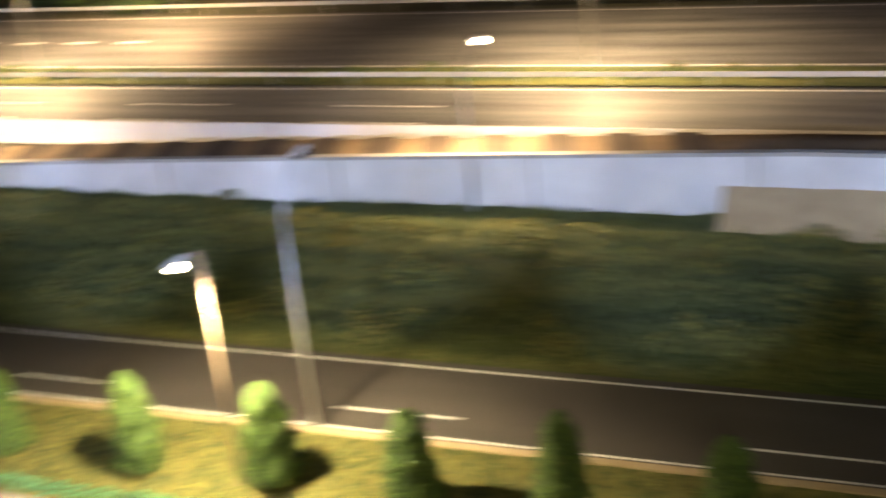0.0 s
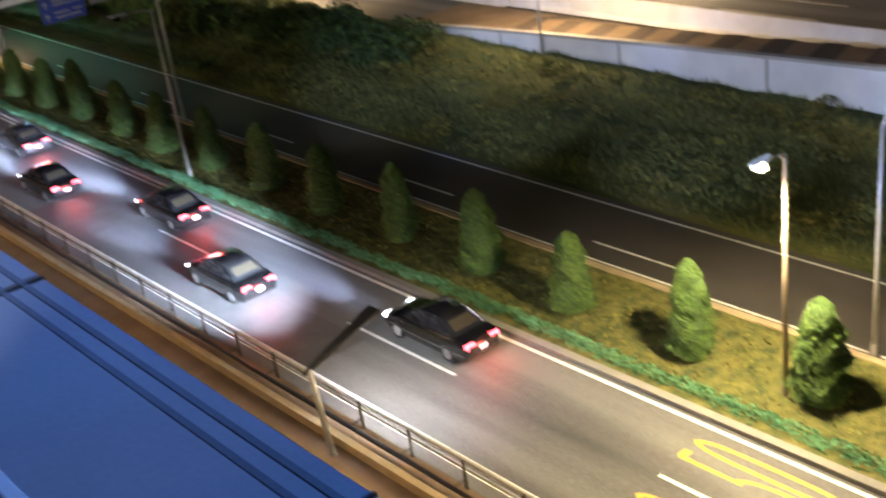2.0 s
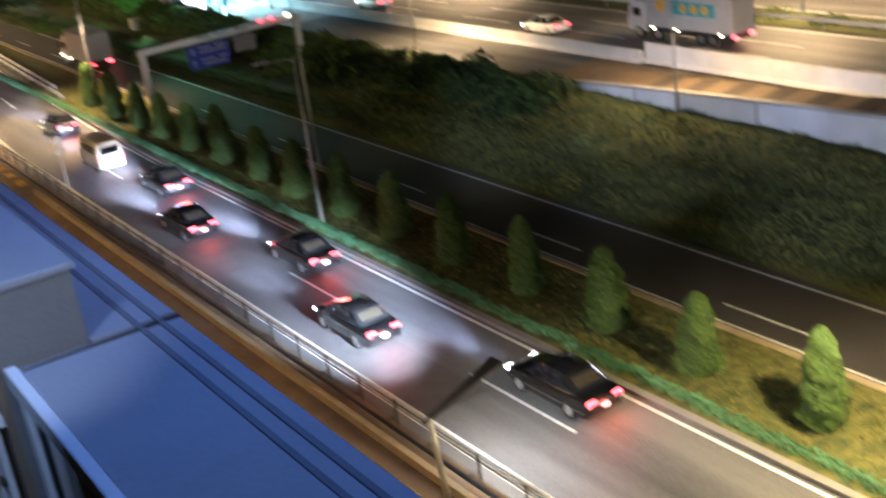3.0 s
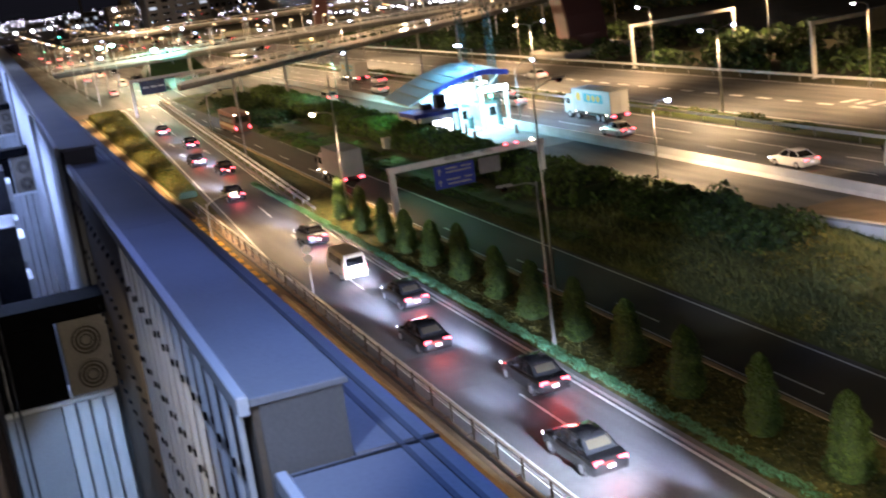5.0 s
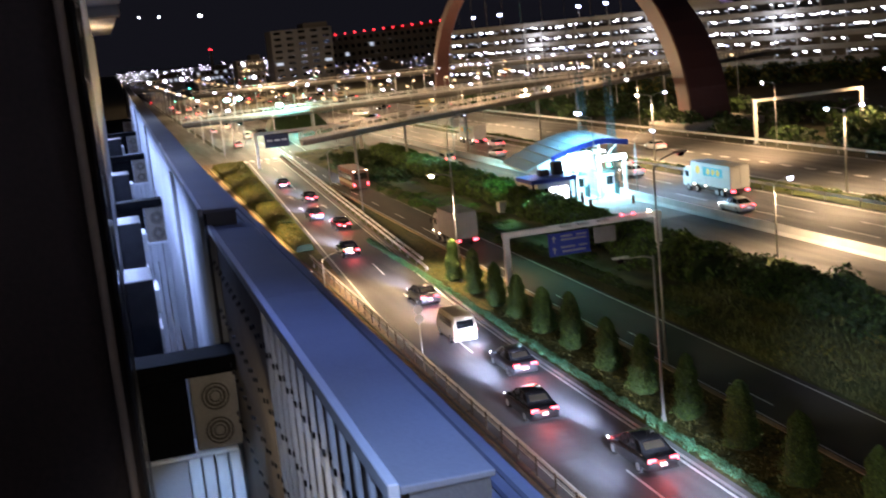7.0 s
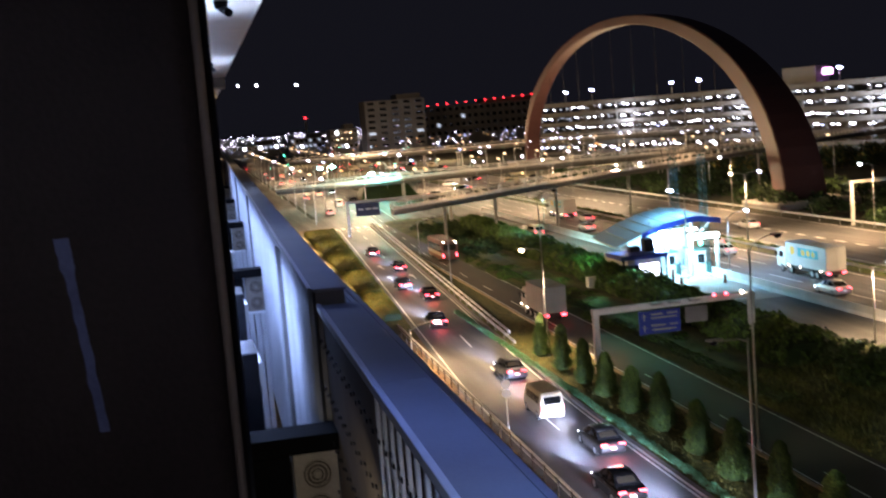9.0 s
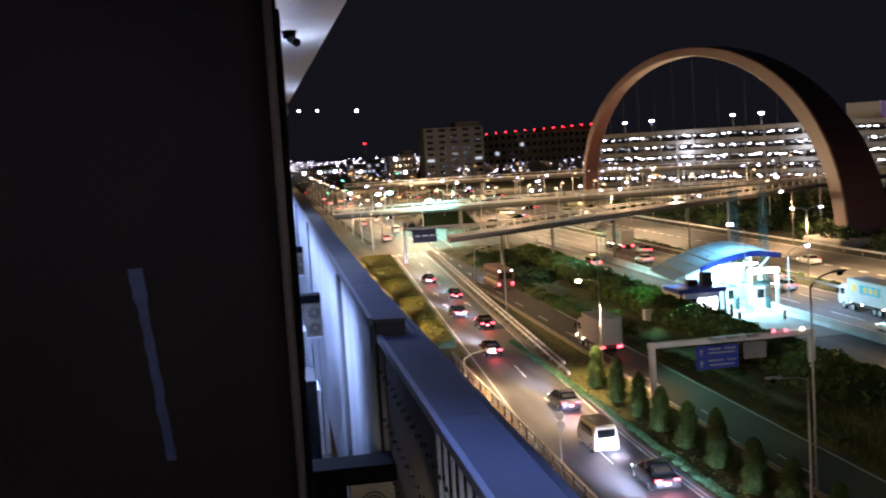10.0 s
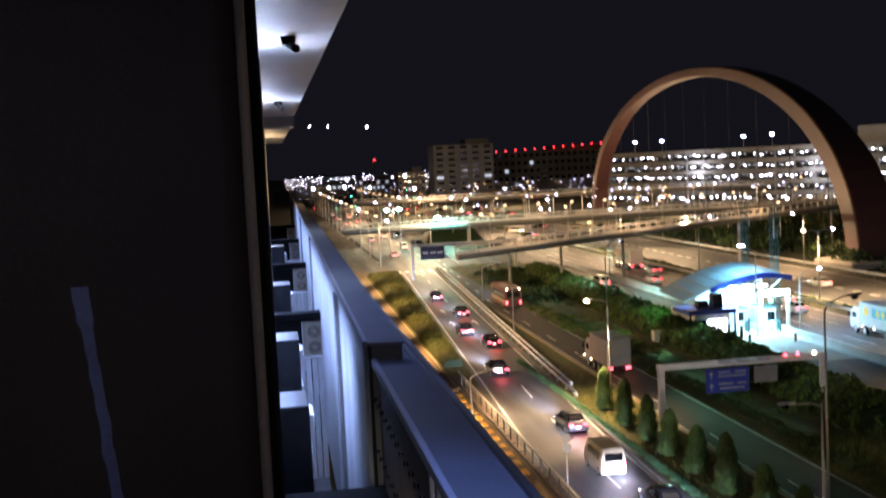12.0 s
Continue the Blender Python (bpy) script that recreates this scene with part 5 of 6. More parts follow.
# ---- bridges ----
def bridge(name, pts, width, thick, label, posts=2.5):
    thing = empty(name, (0, 0, 0), label=label, category="bridge", kind="structure")
    P = [Vector(p) for p in pts]
    sides = []
    for k, p in enumerate(P):
        d = (P[min(k + 1, len(P) - 1)] - P[max(k - 1, 0)]).normalized()
        sides.append(Vector((d.y, -d.x, 0)).normalized())
    bm = bmesh.new()
    loft(bm, [[tuple(p + s * (width / 2) - Vector((0, 0, thick * 0.45))), tuple(p + s * (width / 2)), tuple(p - s * (width / 2)), tuple(p - s * (width / 2) - Vector((0, 0, thick * 0.45))), tuple(p - s * width * 0.3 - Vector((0, 0, thick))), tuple(p + s * width * 0.3 - Vector((0, 0, thick)))] for p, s in zip(P, sides)])
    bmesh.ops.recalc_face_normals(bm, faces=bm.faces)
    part("deck", bm, M["render_grey"], thing)
    for sg in (1, -1):
        bm = bmesh.new()
        loft(bm, [[tuple(p + s * sg * width / 2 + Vector((0, 0, a)) + s * b) for a, b in ((0, -0.1), (0.22, -0.08), (0.22, 0.08), (0, 0.1))] for p, s in zip(P, sides)])
        bmesh.ops.recalc_face_normals(bm, faces=bm.faces)
        part("parapet", bm, M["concrete_pale"], thing)
        bm = bmesh.new()
        tube(bm, [tuple(p + s * sg * width / 2 + Vector((0, 0, 1.15))) for p, s in zip(P, sides)], 0.08, 6)
        part("hand_rail", bm, M["steel_white"], thing)
        bm = bmesh.new()
        for a, b, s in zip(P, P[1:], sides):
            n = max(1, int((b - a).length / posts))
            for k in range(n):
                q = a.lerp(b, k / n) + s * sg * width / 2
                box(bm, q.x - 0.09, q.x + 0.09, q.y - 0.09, q.y + 0.09, q.z, q.z + 1.15)
        part("rail_posts", bm, M["steel_white"], thing)
    for p in P[1:-1]:
        bm = bmesh.new()
        tube(bm, [(p.x, p.y, -0.1), (p.x, p.y, p.z - thick)], 0.045 * width + 0.1, 12)
        part("pier", bm, M["concrete"], thing)
    return thing


bridge("footbridge", [(28.5, 180.5, 7.0), (36.9, 180.6, 7.6), (46.0, 183.4, 8.0), (58.0, 188.5, 8.4), (85.0, 204, 8.8), (113, 223, 9.0), (160, 262, 8.6)], 3.0, 0.9, "pale elevated bridge crossing all the roads")
bridge("overpass", [(20.0, 310, 5.0), (50.0, 294, 6.0), (86.0, 294, 6.2), (118.0, 290, 6.4), (190.0, 300, 7.0)], 8.0, 1.4, "lit elevated road beyond the first bridge", 5)
bridge("overpass", [(40.0, 520, 6.0), (90.0, 470, 7.0), (140.0, 430, 8.0), (260, 400, 8.0)], 9.0, 1.6, "distant lit elevated road", 8)
# points without fittings, added above the decks to light them
for x, y in ((47, 290), (70, 291), (95, 290), (120, 286), (150, 290)):
    point_light("overpass_fill", (x, y - 1, 11.5), 600, SODIUM, 0.4)
for x, y in ((40, 176), (62, 185), (90, 201)):
    point_light("bridge_fill", (x, y + 2, 13.5), 700, SODIUM, 0.4)


# ---- vehicles ----
def wheel(parent, x, y, r, w):
    tyre_bm = bmesh.new()
    s = 1 if x > 0 else -1
    tube(tyre_bm, [(x - s * w / 2, y, r), (x - s * w * 0.3, y, r), (x + s * w * 0.3, y, r), (x + s * w / 2, y, r)], [r * 0.9, r, r, r * 0.9], 20)
    whl = part("wheel", tyre_bm, M["rubber"], parent)
    bm = bmesh.new()
    tube(bm, [(x + s * w * 0.42, y, r), (x + s * w * 0.53, y, r)], [r * 0.66, r * 0.6], 16)
    part("rim", bm, M["alloy"], whl)
    return whl


def lights(thing, w, y_back, z_tail, y_front, z_head, plate_z, tail=(0.40, 0.17)):
    for s in (-1, 1):
        x = s * (w / 2 - tail[0] / 2 - 0.05)
        part("tail_light", rbox(x - tail[0] / 2, x + tail[0] / 2, y_back - 0.035, y_back + 0.10, z_tail, z_tail + tail[1], 0.03, 2), M["g_tail"], thing, "glowing red tail light")
        x = s * (w / 2 - 0.27)
        part("headlight", rbox(x - 0.19, x + 0.19, y_front - 0.22, y_front + 0.03, z_head, z_head + 0.14, 0.04, 2), M["g_head"], thing, "lit headlight")
    part("number_plate", rbox(-0.17, 0.17, y_back - 0.045, y_back, plate_z, plate_z + 0.16, 0.01, 1), M["g_plate"], thing, "pale lit plate")


def sedan(paint, label):
    """Length 4.75, width 1.76, front to +y; the origin is under the rear bumper."""
    thing = empty("car", label=label, category="car", group="cars")
    bm = bmesh.new()
    prof = [(0.0, 0.42, 0.80, 0.72), (0.12, 0.26, 0.94, 0.84), (0.55, 0.20, 0.99, 0.88), (1.2, 0.19, 0.96, 0.885), (2.4, 0.18, 0.93, 0.885), (3.35, 0.19, 0.93, 0.88), (4.1, 0.20, 0.82, 0.86), (4.55, 0.25, 0.72, 0.78), (4.75, 0.38, 0.60, 0.62)]
    loft(bm, [[(-w * 0.93, y, a), (-w, y, a + 0.16), (-w, y, b - 0.2), (-w * 0.9, y, b), (w * 0.9, y, b), (w, y, b - 0.2), (w, y, a + 0.16), (w * 0.93, y, a)] for y, a, b, w in prof])
    bmesh.ops.recalc_face_normals(bm, faces=bm.faces)
    part("body", bevel(bm, 0.03, 2, 0.5), M[paint], thing, smooth=True)
    bm = bmesh.new()
    cab = [(0.62, 0.95, 0.72), (1.35, 1.40, 0.58), (1.75, 1.455, 0.575), (2.35, 1.46, 0.575), (2.75, 1.41, 0.585), (3.5, 0.93, 0.74)]
    base = [0.93, 0.92, 0.92, 0.92, 0.92, 0.90]
    loft(bm, [[(-(0.76 if 0 < k < 5 else w), y, b), (-w, y, z), (w, y, z), ((0.76 if 0 < k < 5 else w), y, b)] for k, ((y, z, w), b) in enumerate(zip(cab, base))])
    bmesh.ops.recalc_face_normals(bm, faces=bm.faces)
    part("cabin_glass", bm, M["glass"], thing, "dark cabin windows")
    bm = bmesh.new()
    loft(bm, [[(-w, y, z), (-w * 0.96, y, z + 0.035), (w * 0.96, y, z + 0.035), (w, y, z)] for y, z, w in ((1.30, 1.375, 0.60), (1.75, 1.455, 0.60), (2.35, 1.46, 0.60), (2.78, 1.40, 0.61))])
    bmesh.ops.recalc_face_normals(bm, faces=bm.faces)
    part("roof", bm, M[paint], thing, smooth=True)
    for s in (-1, 1):
        for y0, z0, w0, y1, z1, w1 in ((0.66, 0.97, 0.735, 1.35, 1.40, 0.59), (3.45, 0.95, 0.745, 2.75, 1.42, 0.60), (2.1, 0.93, 0.775, 2.1, 1.46, 0.59)):
            bm = bmesh.new()
            tube(bm, [(s * w0, y0, z0), (s * w1, y1, z1)], 0.035, 6)
            part("pillar", bm, M[paint], thing)
        part("mirror", rbox(s * 0.96 - 0.10, s * 0.96 + 0.10, 2.95, 3.12, 0.95, 1.10, 0.04, 2), M[paint], thing)
    bm = bmesh.new()
    loft(bm, [[(-0.52, 0.84, 1.06), (0.52, 0.84, 1.06)], [(-0.48, 1.22, 1.305), (0.48, 1.22, 1.305)]], close=False, cap=False)
    for v in bm.verts:
        v.co.z += 0.035
        v.co.y -= 0.02
    part("rear_window", bm, M["rear_glass"], thing, "rear window with pale cabin behind")
    for x in (-0.78, 0.78):
        for y in (0.98, 3.75):
            wheel(thing, x, y, 0.33, 0.22)
    lights(thing, 1.62, 0.04, 0.72, 4.66, 0.52, 0.52)
    return thing


def van(paint, label):
    thing = empty("van", label=label, category="van", group="cars")
    bm = bmesh.new()
    prof = [(0.0, 0.40, 1.90, 0.80), (0.15, 0.28, 2.02, 0.85), (1.5, 0.25, 2.06, 0.86), (3.6, 0.25, 2.03, 0.86), (4.25, 0.27, 1.45, 0.85), (4.65, 0.34, 0.95, 0.76)]
    loft(bm, [[(-w * 0.95, y, a), (-w, y, a + 0.2), (-w, y, a + (b - a) * 0.55), (-w * 0.86, y, b - 0.06), (-w * 0.78, y, b), (w * 0.78, y, b), (w * 0.86, y, b - 0.06), (w, y, a + (b - a) * 0.55), (w, y, a + 0.2), (w * 0.95, y, a)] for y, a, b, w in prof])
    bmesh.ops.recalc_face_normals(bm, faces=bm.faces)
    part("body", bm, M[paint], thing)
    part("rear_window", rbox(-0.62, 0.62, -0.02, 0.05, 1.2, 1.75, 0.05, 2), M["glass"], thing)
    for s in (-1, 1):
        bm = bmesh.new()
        loft(bm, [[(s * 0.872, y, 1.22), (s * 0.80, y, 1.72)] for y in (0.5, 1.5, 2.6, 3.5)], close=False, cap=False)
        part("side_window", bm, M["glass"], thing)
    for x in (-0.76, 0.76):
        for y in (0.95, 3.65):
            wheel(thing, x, y, 0.34, 0.2)
    lights(thing, 1.7, 0.0, 0.75, 4.55, 0.7, 0.55, (0.18, 0.36))
    return thing


def truck(label, band=True, length=11.0):
    thing = empty("truck", label=label, category="truck", group="trucks")
    box_len = length - 2.2
    part("cargo_box", rbox(-1.22, 1.22, 0, box_len, 1.05, 3.6, 0.05, 2), M["cargo"], thing, "white cargo box")
    for x in (-0.62, 0.62):
        part("rear_door", rbox(x - 0.56, x + 0.56, -0.04, -0.002, 1.15, 3.5, 0.02, 1), M["cargo"], thing)
    part("roof_rim", rbox(-1.25, 1.25, -0.05, box_len + 0.05, 3.6, 3.68, 0.03, 1), M["concrete"], thing)
    if band:
        for s in (-1, 1):
            bm = bmesh.new()
            box(bm, s * 1.232 - 0.008, s * 1.232 + 0.008, 1.6, 6.0, 2.2, 3.2)
            bnd = part("band", bm, M["teal"], thing, "teal band with yellow spots")
            for y in (2.6, 3.7, 4.8):
                bm = bmesh.new()
                tube(bm, [(s * 1.236, y, 2.7), (s * 1.252, y, 2.7)], [0.36, 0.36], 12)
                part("spot", bm, M["yellow"], bnd)
            bm = bmesh.new()
            tube(bm, [(s * 1.225, 7.2, 2.75), (s * 1.245, 7.2, 2.75)], [0.5, 0.5], 16)
            part("emblem", bm, M["yellow"], thing, "plain yellow round emblem")
    bm = bmesh.new()
    y0 = box_len + 0.15
    loft(bm, [[(-1.15, y, 0.6), (-1.2, y, 1.4), (-1.12, y, t), (1.12, y, t), (1.2, y, 1.4), (1.15, y, 0.6)] for y, t in ((y0, 2.85), (y0 + 1.3, 2.9), (y0 + 1.85, 2.5), (y0 + 2.0, 1.6))])
    part("cab", bevel(bm, 0.05, 2), M["car_white"], thing)
    part("windscreen", rbox(-1.0, 1.0, y0 + 1.8, y0 + 1.96, 1.7, 2.4, 0.04, 1), M["glass"], thing)
    for s in (-1, 1):
        part("cab_window", rbox(s * 1.19 - 0.02, s * 1.19 + 0.02, y0 + 0.5, y0 + 1.4, 1.75, 2.4, 0.01, 1), M["glass"], thing)
        part("mirror", rbox(s * 1.4 - 0.08, s * 1.4 + 0.08, y0 + 1.75, y0 + 1.9, 1.8, 2.3, 0.03, 1), M["black"], thing)
    part("chassis", rbox(-1.0, 1.0, 0.2, box_len + 1.6, 0.6, 1.05, 0.03, 1), M["steel_dark"], thing)
    for y in (2.0, 3.1, y0 - 1.2, y0 + 0.8):
        for x in (-1.02, 1.02):
            wheel(thing, x, y, 0.48, 0.3)
    for y in (1.0, 5.5, 8.0):
        part("side_marker", rbox(-1.26, -1.2, y, y + 0.16, 0.92, 1.04, 0.02, 1), M["g_warm"], thing)
    for s in (-1, 1):
        part("tail_light", rbox(s * 0.9 - 0.25, s * 0.9 + 0.25, -0.06, 0.0, 0.75, 0.95, 0.02, 1), M["g_tail"], thing, "glowing red tail light")
        part("headlight", rbox(s * 0.85 - 0.2, s * 0.85 + 0.2, y0 + 1.95, y0 + 2.05, 0.8, 1.0, 0.03, 1), M["g_head"], thing, "lit headlight")
    return thing


def bus(label):
    thing = empty("bus", label=label, category="bus")
    part("body", rbox(-1.24, 1.24, 0, 10.2, 0.35, 3.1, 0.12, 3), M["bus_orange"], thing, "orange and cream bus body")
    part("rear_window", rbox(-0.95, 0.95, -0.03, 0.02, 1.7, 2.6, 0.05, 1), M["rear_glass"], thing)
    for s in (-1, 1):
        for k in range(6):
            part("side_window", rbox(s * 1.245 - 0.012, s * 1.245 + 0.012, 0.6 + 1.5 * k, 1.9 + 1.5 * k, 1.5, 2.5, 0.01, 1), M["glass"], thing)
        part("cream_band", rbox(s * 1.248 - 0.006, s * 1.248 + 0.006, 0.1, 10.1, 0.9, 1.35, 0.004, 1), M["car_cream"], thing)
        part("tail_light", rbox(s * 1.0 - 0.12, s * 1.0 + 0.12, -0.04, 0.03, 0.8, 1.2, 0.02, 1), M["g_tail"], thing)
        part("top_marker", rbox(s * 0.9 - 0.1, s * 0.9 + 0.1, -0.03, 0.03, 2.85, 2.97, 0.02, 1), M["g_warm"], thing)
        part("headlight", rbox(s * 0.95 - 0.15, s * 0.95 + 0.15, 10.17, 10.24, 0.7, 0.95, 0.03, 1), M["g_head"], thing)
        for y in (2.4, 8.0):
            wheel(thing, s * 1.08, y, 0.48, 0.28)
    return thing


def beam_light(x, y, power, reach=10.0, z=0.8):
    beam("headlight_beam", (x, y, z), (x, y + reach, 0.0), power, (0.66, 0.74, 1.0), 17, 1.5)
    spot_light("dipped_light", (x, y, z), (x, y + 5.0, 0.0), power * 0.012, (0.60, 0.70, 1.0), 52, 1.0, 0.3)


black, grey = sedan("car_black", "black sedan with lit tail lights on the road"), sedan("car_grey", "dark grey sedan with lit tail lights on the road")
silver = sedan("car_white", "white sedan on the expressway")
queue = [(22.3, 26.8, 0), (19.95, 37.4, 0), (22.2, 46.4, 0), (20.1, 56.0, 0), (22.15, 64.5, 1), (22.3, 86.5, 1), (21.4, 112.0, 0), (24.2, 129.5, 0), (22.9, 140.0, 1), (25.3, 157.0, 0), (24.7, 177.5, 0)]
done = set()
for x, y, k in queue:
    src = (black, grey)[k]
    if k in done:
        copy_thing(src, pose(x, y, 0.0))
    else:
        src.matrix_basis = pose(x, y, 0.0)
        done.add(k)
    beam_light(x, y + 4.85, 10000 if y < 45 else 19000 if y < 60 else 14000)
    point_light("tail_glow", (x, y - 0.35, 0.75), 18, (1.0, 0.10, 0.07), 0.3)
wagon = van("car_cream", "cream van with lit tail lights on the road")
wagon.matrix_basis = pose(21.3, 74.0, 0)
beam_light(21.3, 78.8, 9000)
lorry = truck("white box truck with a teal side band on the expressway")
lorry.matrix_basis = pose(64.2, 58.5, 0)
copy_thing(lorry, pose(65.6, 113.0, 0))
beam_light(64.2, 69.8, 500)
box_truck = truck("pale box truck on the dark road", False, 8.0)
box_truck.matrix_basis = pose(32.2, 108.0, 0)
tour_bus = bus("orange bus with lit rear lamps on the dark road")
tour_bus.matrix_basis = pose(33.6, 163.0, 0)
beam_light(33.6, 173.5, 9000, 14)
silver.matrix_basis = pose(61.2, 75.5, 0)
for x, y in ((61.2, 104.0), (61.7, 182.0), (66.0, 139.0), (66.8, 197.0), (81.5, 163.0), (70.0 - 1.5, 148.0)):
    copy_thing(silver, pose(x, y, 0))
beam_light(61.2, 80.4, 300)
copy_thing(wagon, pose(52.8, 182.0, 0))
copy_thing(lorry, pose(66.0, 206.0, 0))
for k in range(16):
    x, y = (28.0, 33.0, 38.0)[k % 3], 268 + 17 * k + (k * 7) % 11
    copy_thing((silver, black, wagon)[(k * 5) % 3], pose(x, y, 0, 0, 0, 180 if x > 36 else 0))
for k in range(26):
    x, y = 58 + (k * 13) % 40, 300 + 9.5 * k
    copy_thing((silver, grey, wagon, black)[(k * 3) % 4], pose(x, y, 0, 0, 0, 35 if k % 2 else 215))


# ---- great red arch over the roads ----
arch = empty("arch", (0, 0, 0), label="great red-brown steel arch spanning the roads", category="arch")
A0, A1, TOP = Vector((104.0, 190.0, 0)), Vector((123.0, 425.0, 0)), 42.5
across = (A1 - A0).normalized()
side = Vector((across.y, -across.x, 0))
rings = []
for k in range(49):
    th = math.pi * k / 48
    s = 0.5 - 0.5 * math.cos(th)
    z = TOP * math.sin(th) ** 0.92
    p = A0.lerp(A1, s) + Vector((0, 0, z - 0.4))
    tang = Vector((across.x * math.sin(th), across.y * math.sin(th), 0)) * 117 + Vector((0, 0, TOP * math.cos(th)))
    nrm = tang.normalized().cross(side).normalized()
    wide, deep = 1.7 + 2.2 * abs(math.cos(th)) ** 2.4 * (1 if k < 24 else 0.35), 1.15 + 1.6 * abs(math.cos(th)) ** 2.4 * (1 if k < 24 else 0.6)
    rings.append([tuple(p + side * a * wide + nrm * b * deep) for a, b in ((-1, -1), (1, -1), (1, 1), (-1, 1))])
bm = bmesh.new()
loft(bm, rings)
bmesh.ops.recalc_face_normals(bm, faces=bm.faces)
part("arch_rib", bevel(bm, 0.25, 1, 0.9), M["arch_red"], arch)
for p in (A0, A1):
    part("footing", rbox(p.x - 8, p.x + 8, p.y - 7, p.y + 7, -0.2, 1.2, 0.3, 1), M["concrete"], arch)
for k in range(1, 12):
    s = k / 12
    p = A0.lerp(A1, s)
    top = TOP * math.sin(math.acos(1 - 2 * s)) ** 0.92 - 2
    bm = bmesh.new()
    tube(bm, [(p.x, p.y, 6.5), (p.x, p.y, max(7.0, top))], 0.07, 5)
    part("hanger", bm, M["steel_dark"], arch)
# unseen spots added to lift the arch out of the dark
spot_light("arch_fill", (88.0, 150.0, 5.0), (105, 215, 26), 480, (1.0, 0.76, 0.74), 70, 0.8, 0.5)
spot_light("arch_fill", (70.0, 260.0, 8.0), (114, 310, 40), 380, (1.0, 0.76, 0.74), 80, 0.8, 0.5)
spot_light("arch_fill", (100.0, 380.0, 5.0), (122, 415, 25), 260, (1.0, 0.76, 0.74), 80, 0.8, 0.5)


# ---- distant buildings ----
def parking_house():
    """Five open decks with pale edge bands, columns and rows of lamps."""
    thing = empty("parking_building", (0, 0, 0), label="long parking building with five lit open decks", category="building")
    a, b = Vector((146.0, 486.0, 0)), Vector((236.0, 318.0, 0))
    d = (b - a).normalized()
    base = (b - a).length
    length = base + 75.0
    ang = math.degrees(math.atan2(d.y, d.x))
    thing.matrix_basis = pose(a.x, a.y, 0, 0, 0, ang)
    rng = random.Random(3)
    for f in range(6):
        z = 0.2 + 4.1 * f
        part("deck", rbox(0, length, 0, 50, z - 0.5, z, 0.05, 1), M["wall_far"], thing)
        part("edge_band", rbox(-0.3, length + 0.3, -0.4, -0.02, z - 0.6, z + 1.15, 0.05, 1), M["wall_far"], thing)
        if f < 5:
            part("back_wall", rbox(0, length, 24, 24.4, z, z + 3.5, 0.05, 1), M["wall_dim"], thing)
            for k in range(135):
                x = 1.5 + k * (length - 3) / 135 + rng.uniform(-0.8, 0.8)
                if rng.random() < (0.6, 0.7, 0.95, 0.95, 0.7)[f]:
                    w = rng.uniform(0.14, 0.6) * (1.5 if x > 120 else 1.0)
                    bm = bmesh.new()
                    h0 = z + 2.6 + rng.uniform(-0.5, 0.3)
                    box(bm, x - w, x + w, 1.0, 1.5, h0, h0 + rng.uniform(0.2, 0.45))
                    part("deck_lamp", bm, M["g_window"] if rng.random() < 0.6 else M["g_window_dim"], thing)
    for k in range(32):
        x = k * length / 31
        bm = bmesh.new()
        box(bm, x - 0.3, x + 0.3, 0.2, 0.8, 0, 20.6)
        part("column", bm, M["wall_far"], thing)
    part("stair_tower", rbox(base * 0.63, base * 0.70, 1.5, 10, 20.7, 27.5, 0.1, 1), M["wall_far"], thing)
    part("glowing_sign", rbox(base * 0.715, base * 0.735, 1.0, 1.4, 24.3, 26.5, 0.05, 1), M["g_pink"], thing)
    for k, x in enumerate((0.06, 0.14, 0.36, 0.43, 0.57, 0.6, 0.67, 0.74, 0.9, 1.02, 1.12, 1.25)):
        bm = bmesh.new()
        tube(bm, [(x * base, 4, 20.7), (x * base, 4, 26.0)], 0.12, 6)
        mastp = part("roof_lamp_pole", bm, M["steel"], thing)
        part("roof_lamp", rbox(x * base - 0.6, x * base + 0.6, 3.4, 4.6, 25.9, 26.6, 0.2, 2), M["g_cool"], mastp)
    return thing


parking_house()
# bare points added before the facade to light the deck bands
for x, y in ((165, 440), (190, 390), (215, 345)):
    point_light("deck_front_fill", (x, y, 14.0), 1300, WHITE, 1.0)


def block_building(x0, x1, y, depth, h, rows, cols, label, lit, seed):
    thing = empty("building", (0, 0, 0), label=label, category="building", group="distant buildings")
    part("wall", rbox(x0, x1, y, y + depth, -0.1, h, 0.2, 1), M["wall_far"], thing)
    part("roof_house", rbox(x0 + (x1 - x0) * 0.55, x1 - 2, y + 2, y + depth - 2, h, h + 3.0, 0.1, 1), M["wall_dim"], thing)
    rng = random.Random(seed)
    w, z = (x1 - x0) / cols, h / rows
    for r in range(1, rows):
        for c in range(cols):
            bm = bmesh.new()
            box(bm, x0 + c * w + w * 0.22, x0 + (c + 1) * w - w * 0.22, y - 0.12, y - 0.005, r * z + z * 0.3, r * z + z * 0.75)
            part("window", bm, M["g_window"] if rng.random() < lit * 0.3 else M["g_window_dim"] if rng.random() < lit else M["glass"], thing)
    return thing


block_building(100, 137, 700, 25, 32.5, 9, 5, "tall pale slab building with dark window bands", 0.05, 2)
block_building(80, 97, 720, 20, 17, 4, 6, "lower building beside the slab", 0.2, 3)
b3 = block_building(150, 240, 800, 30, 27, 5, 20, "long dark building with red roof beacons", 0.05, 4)
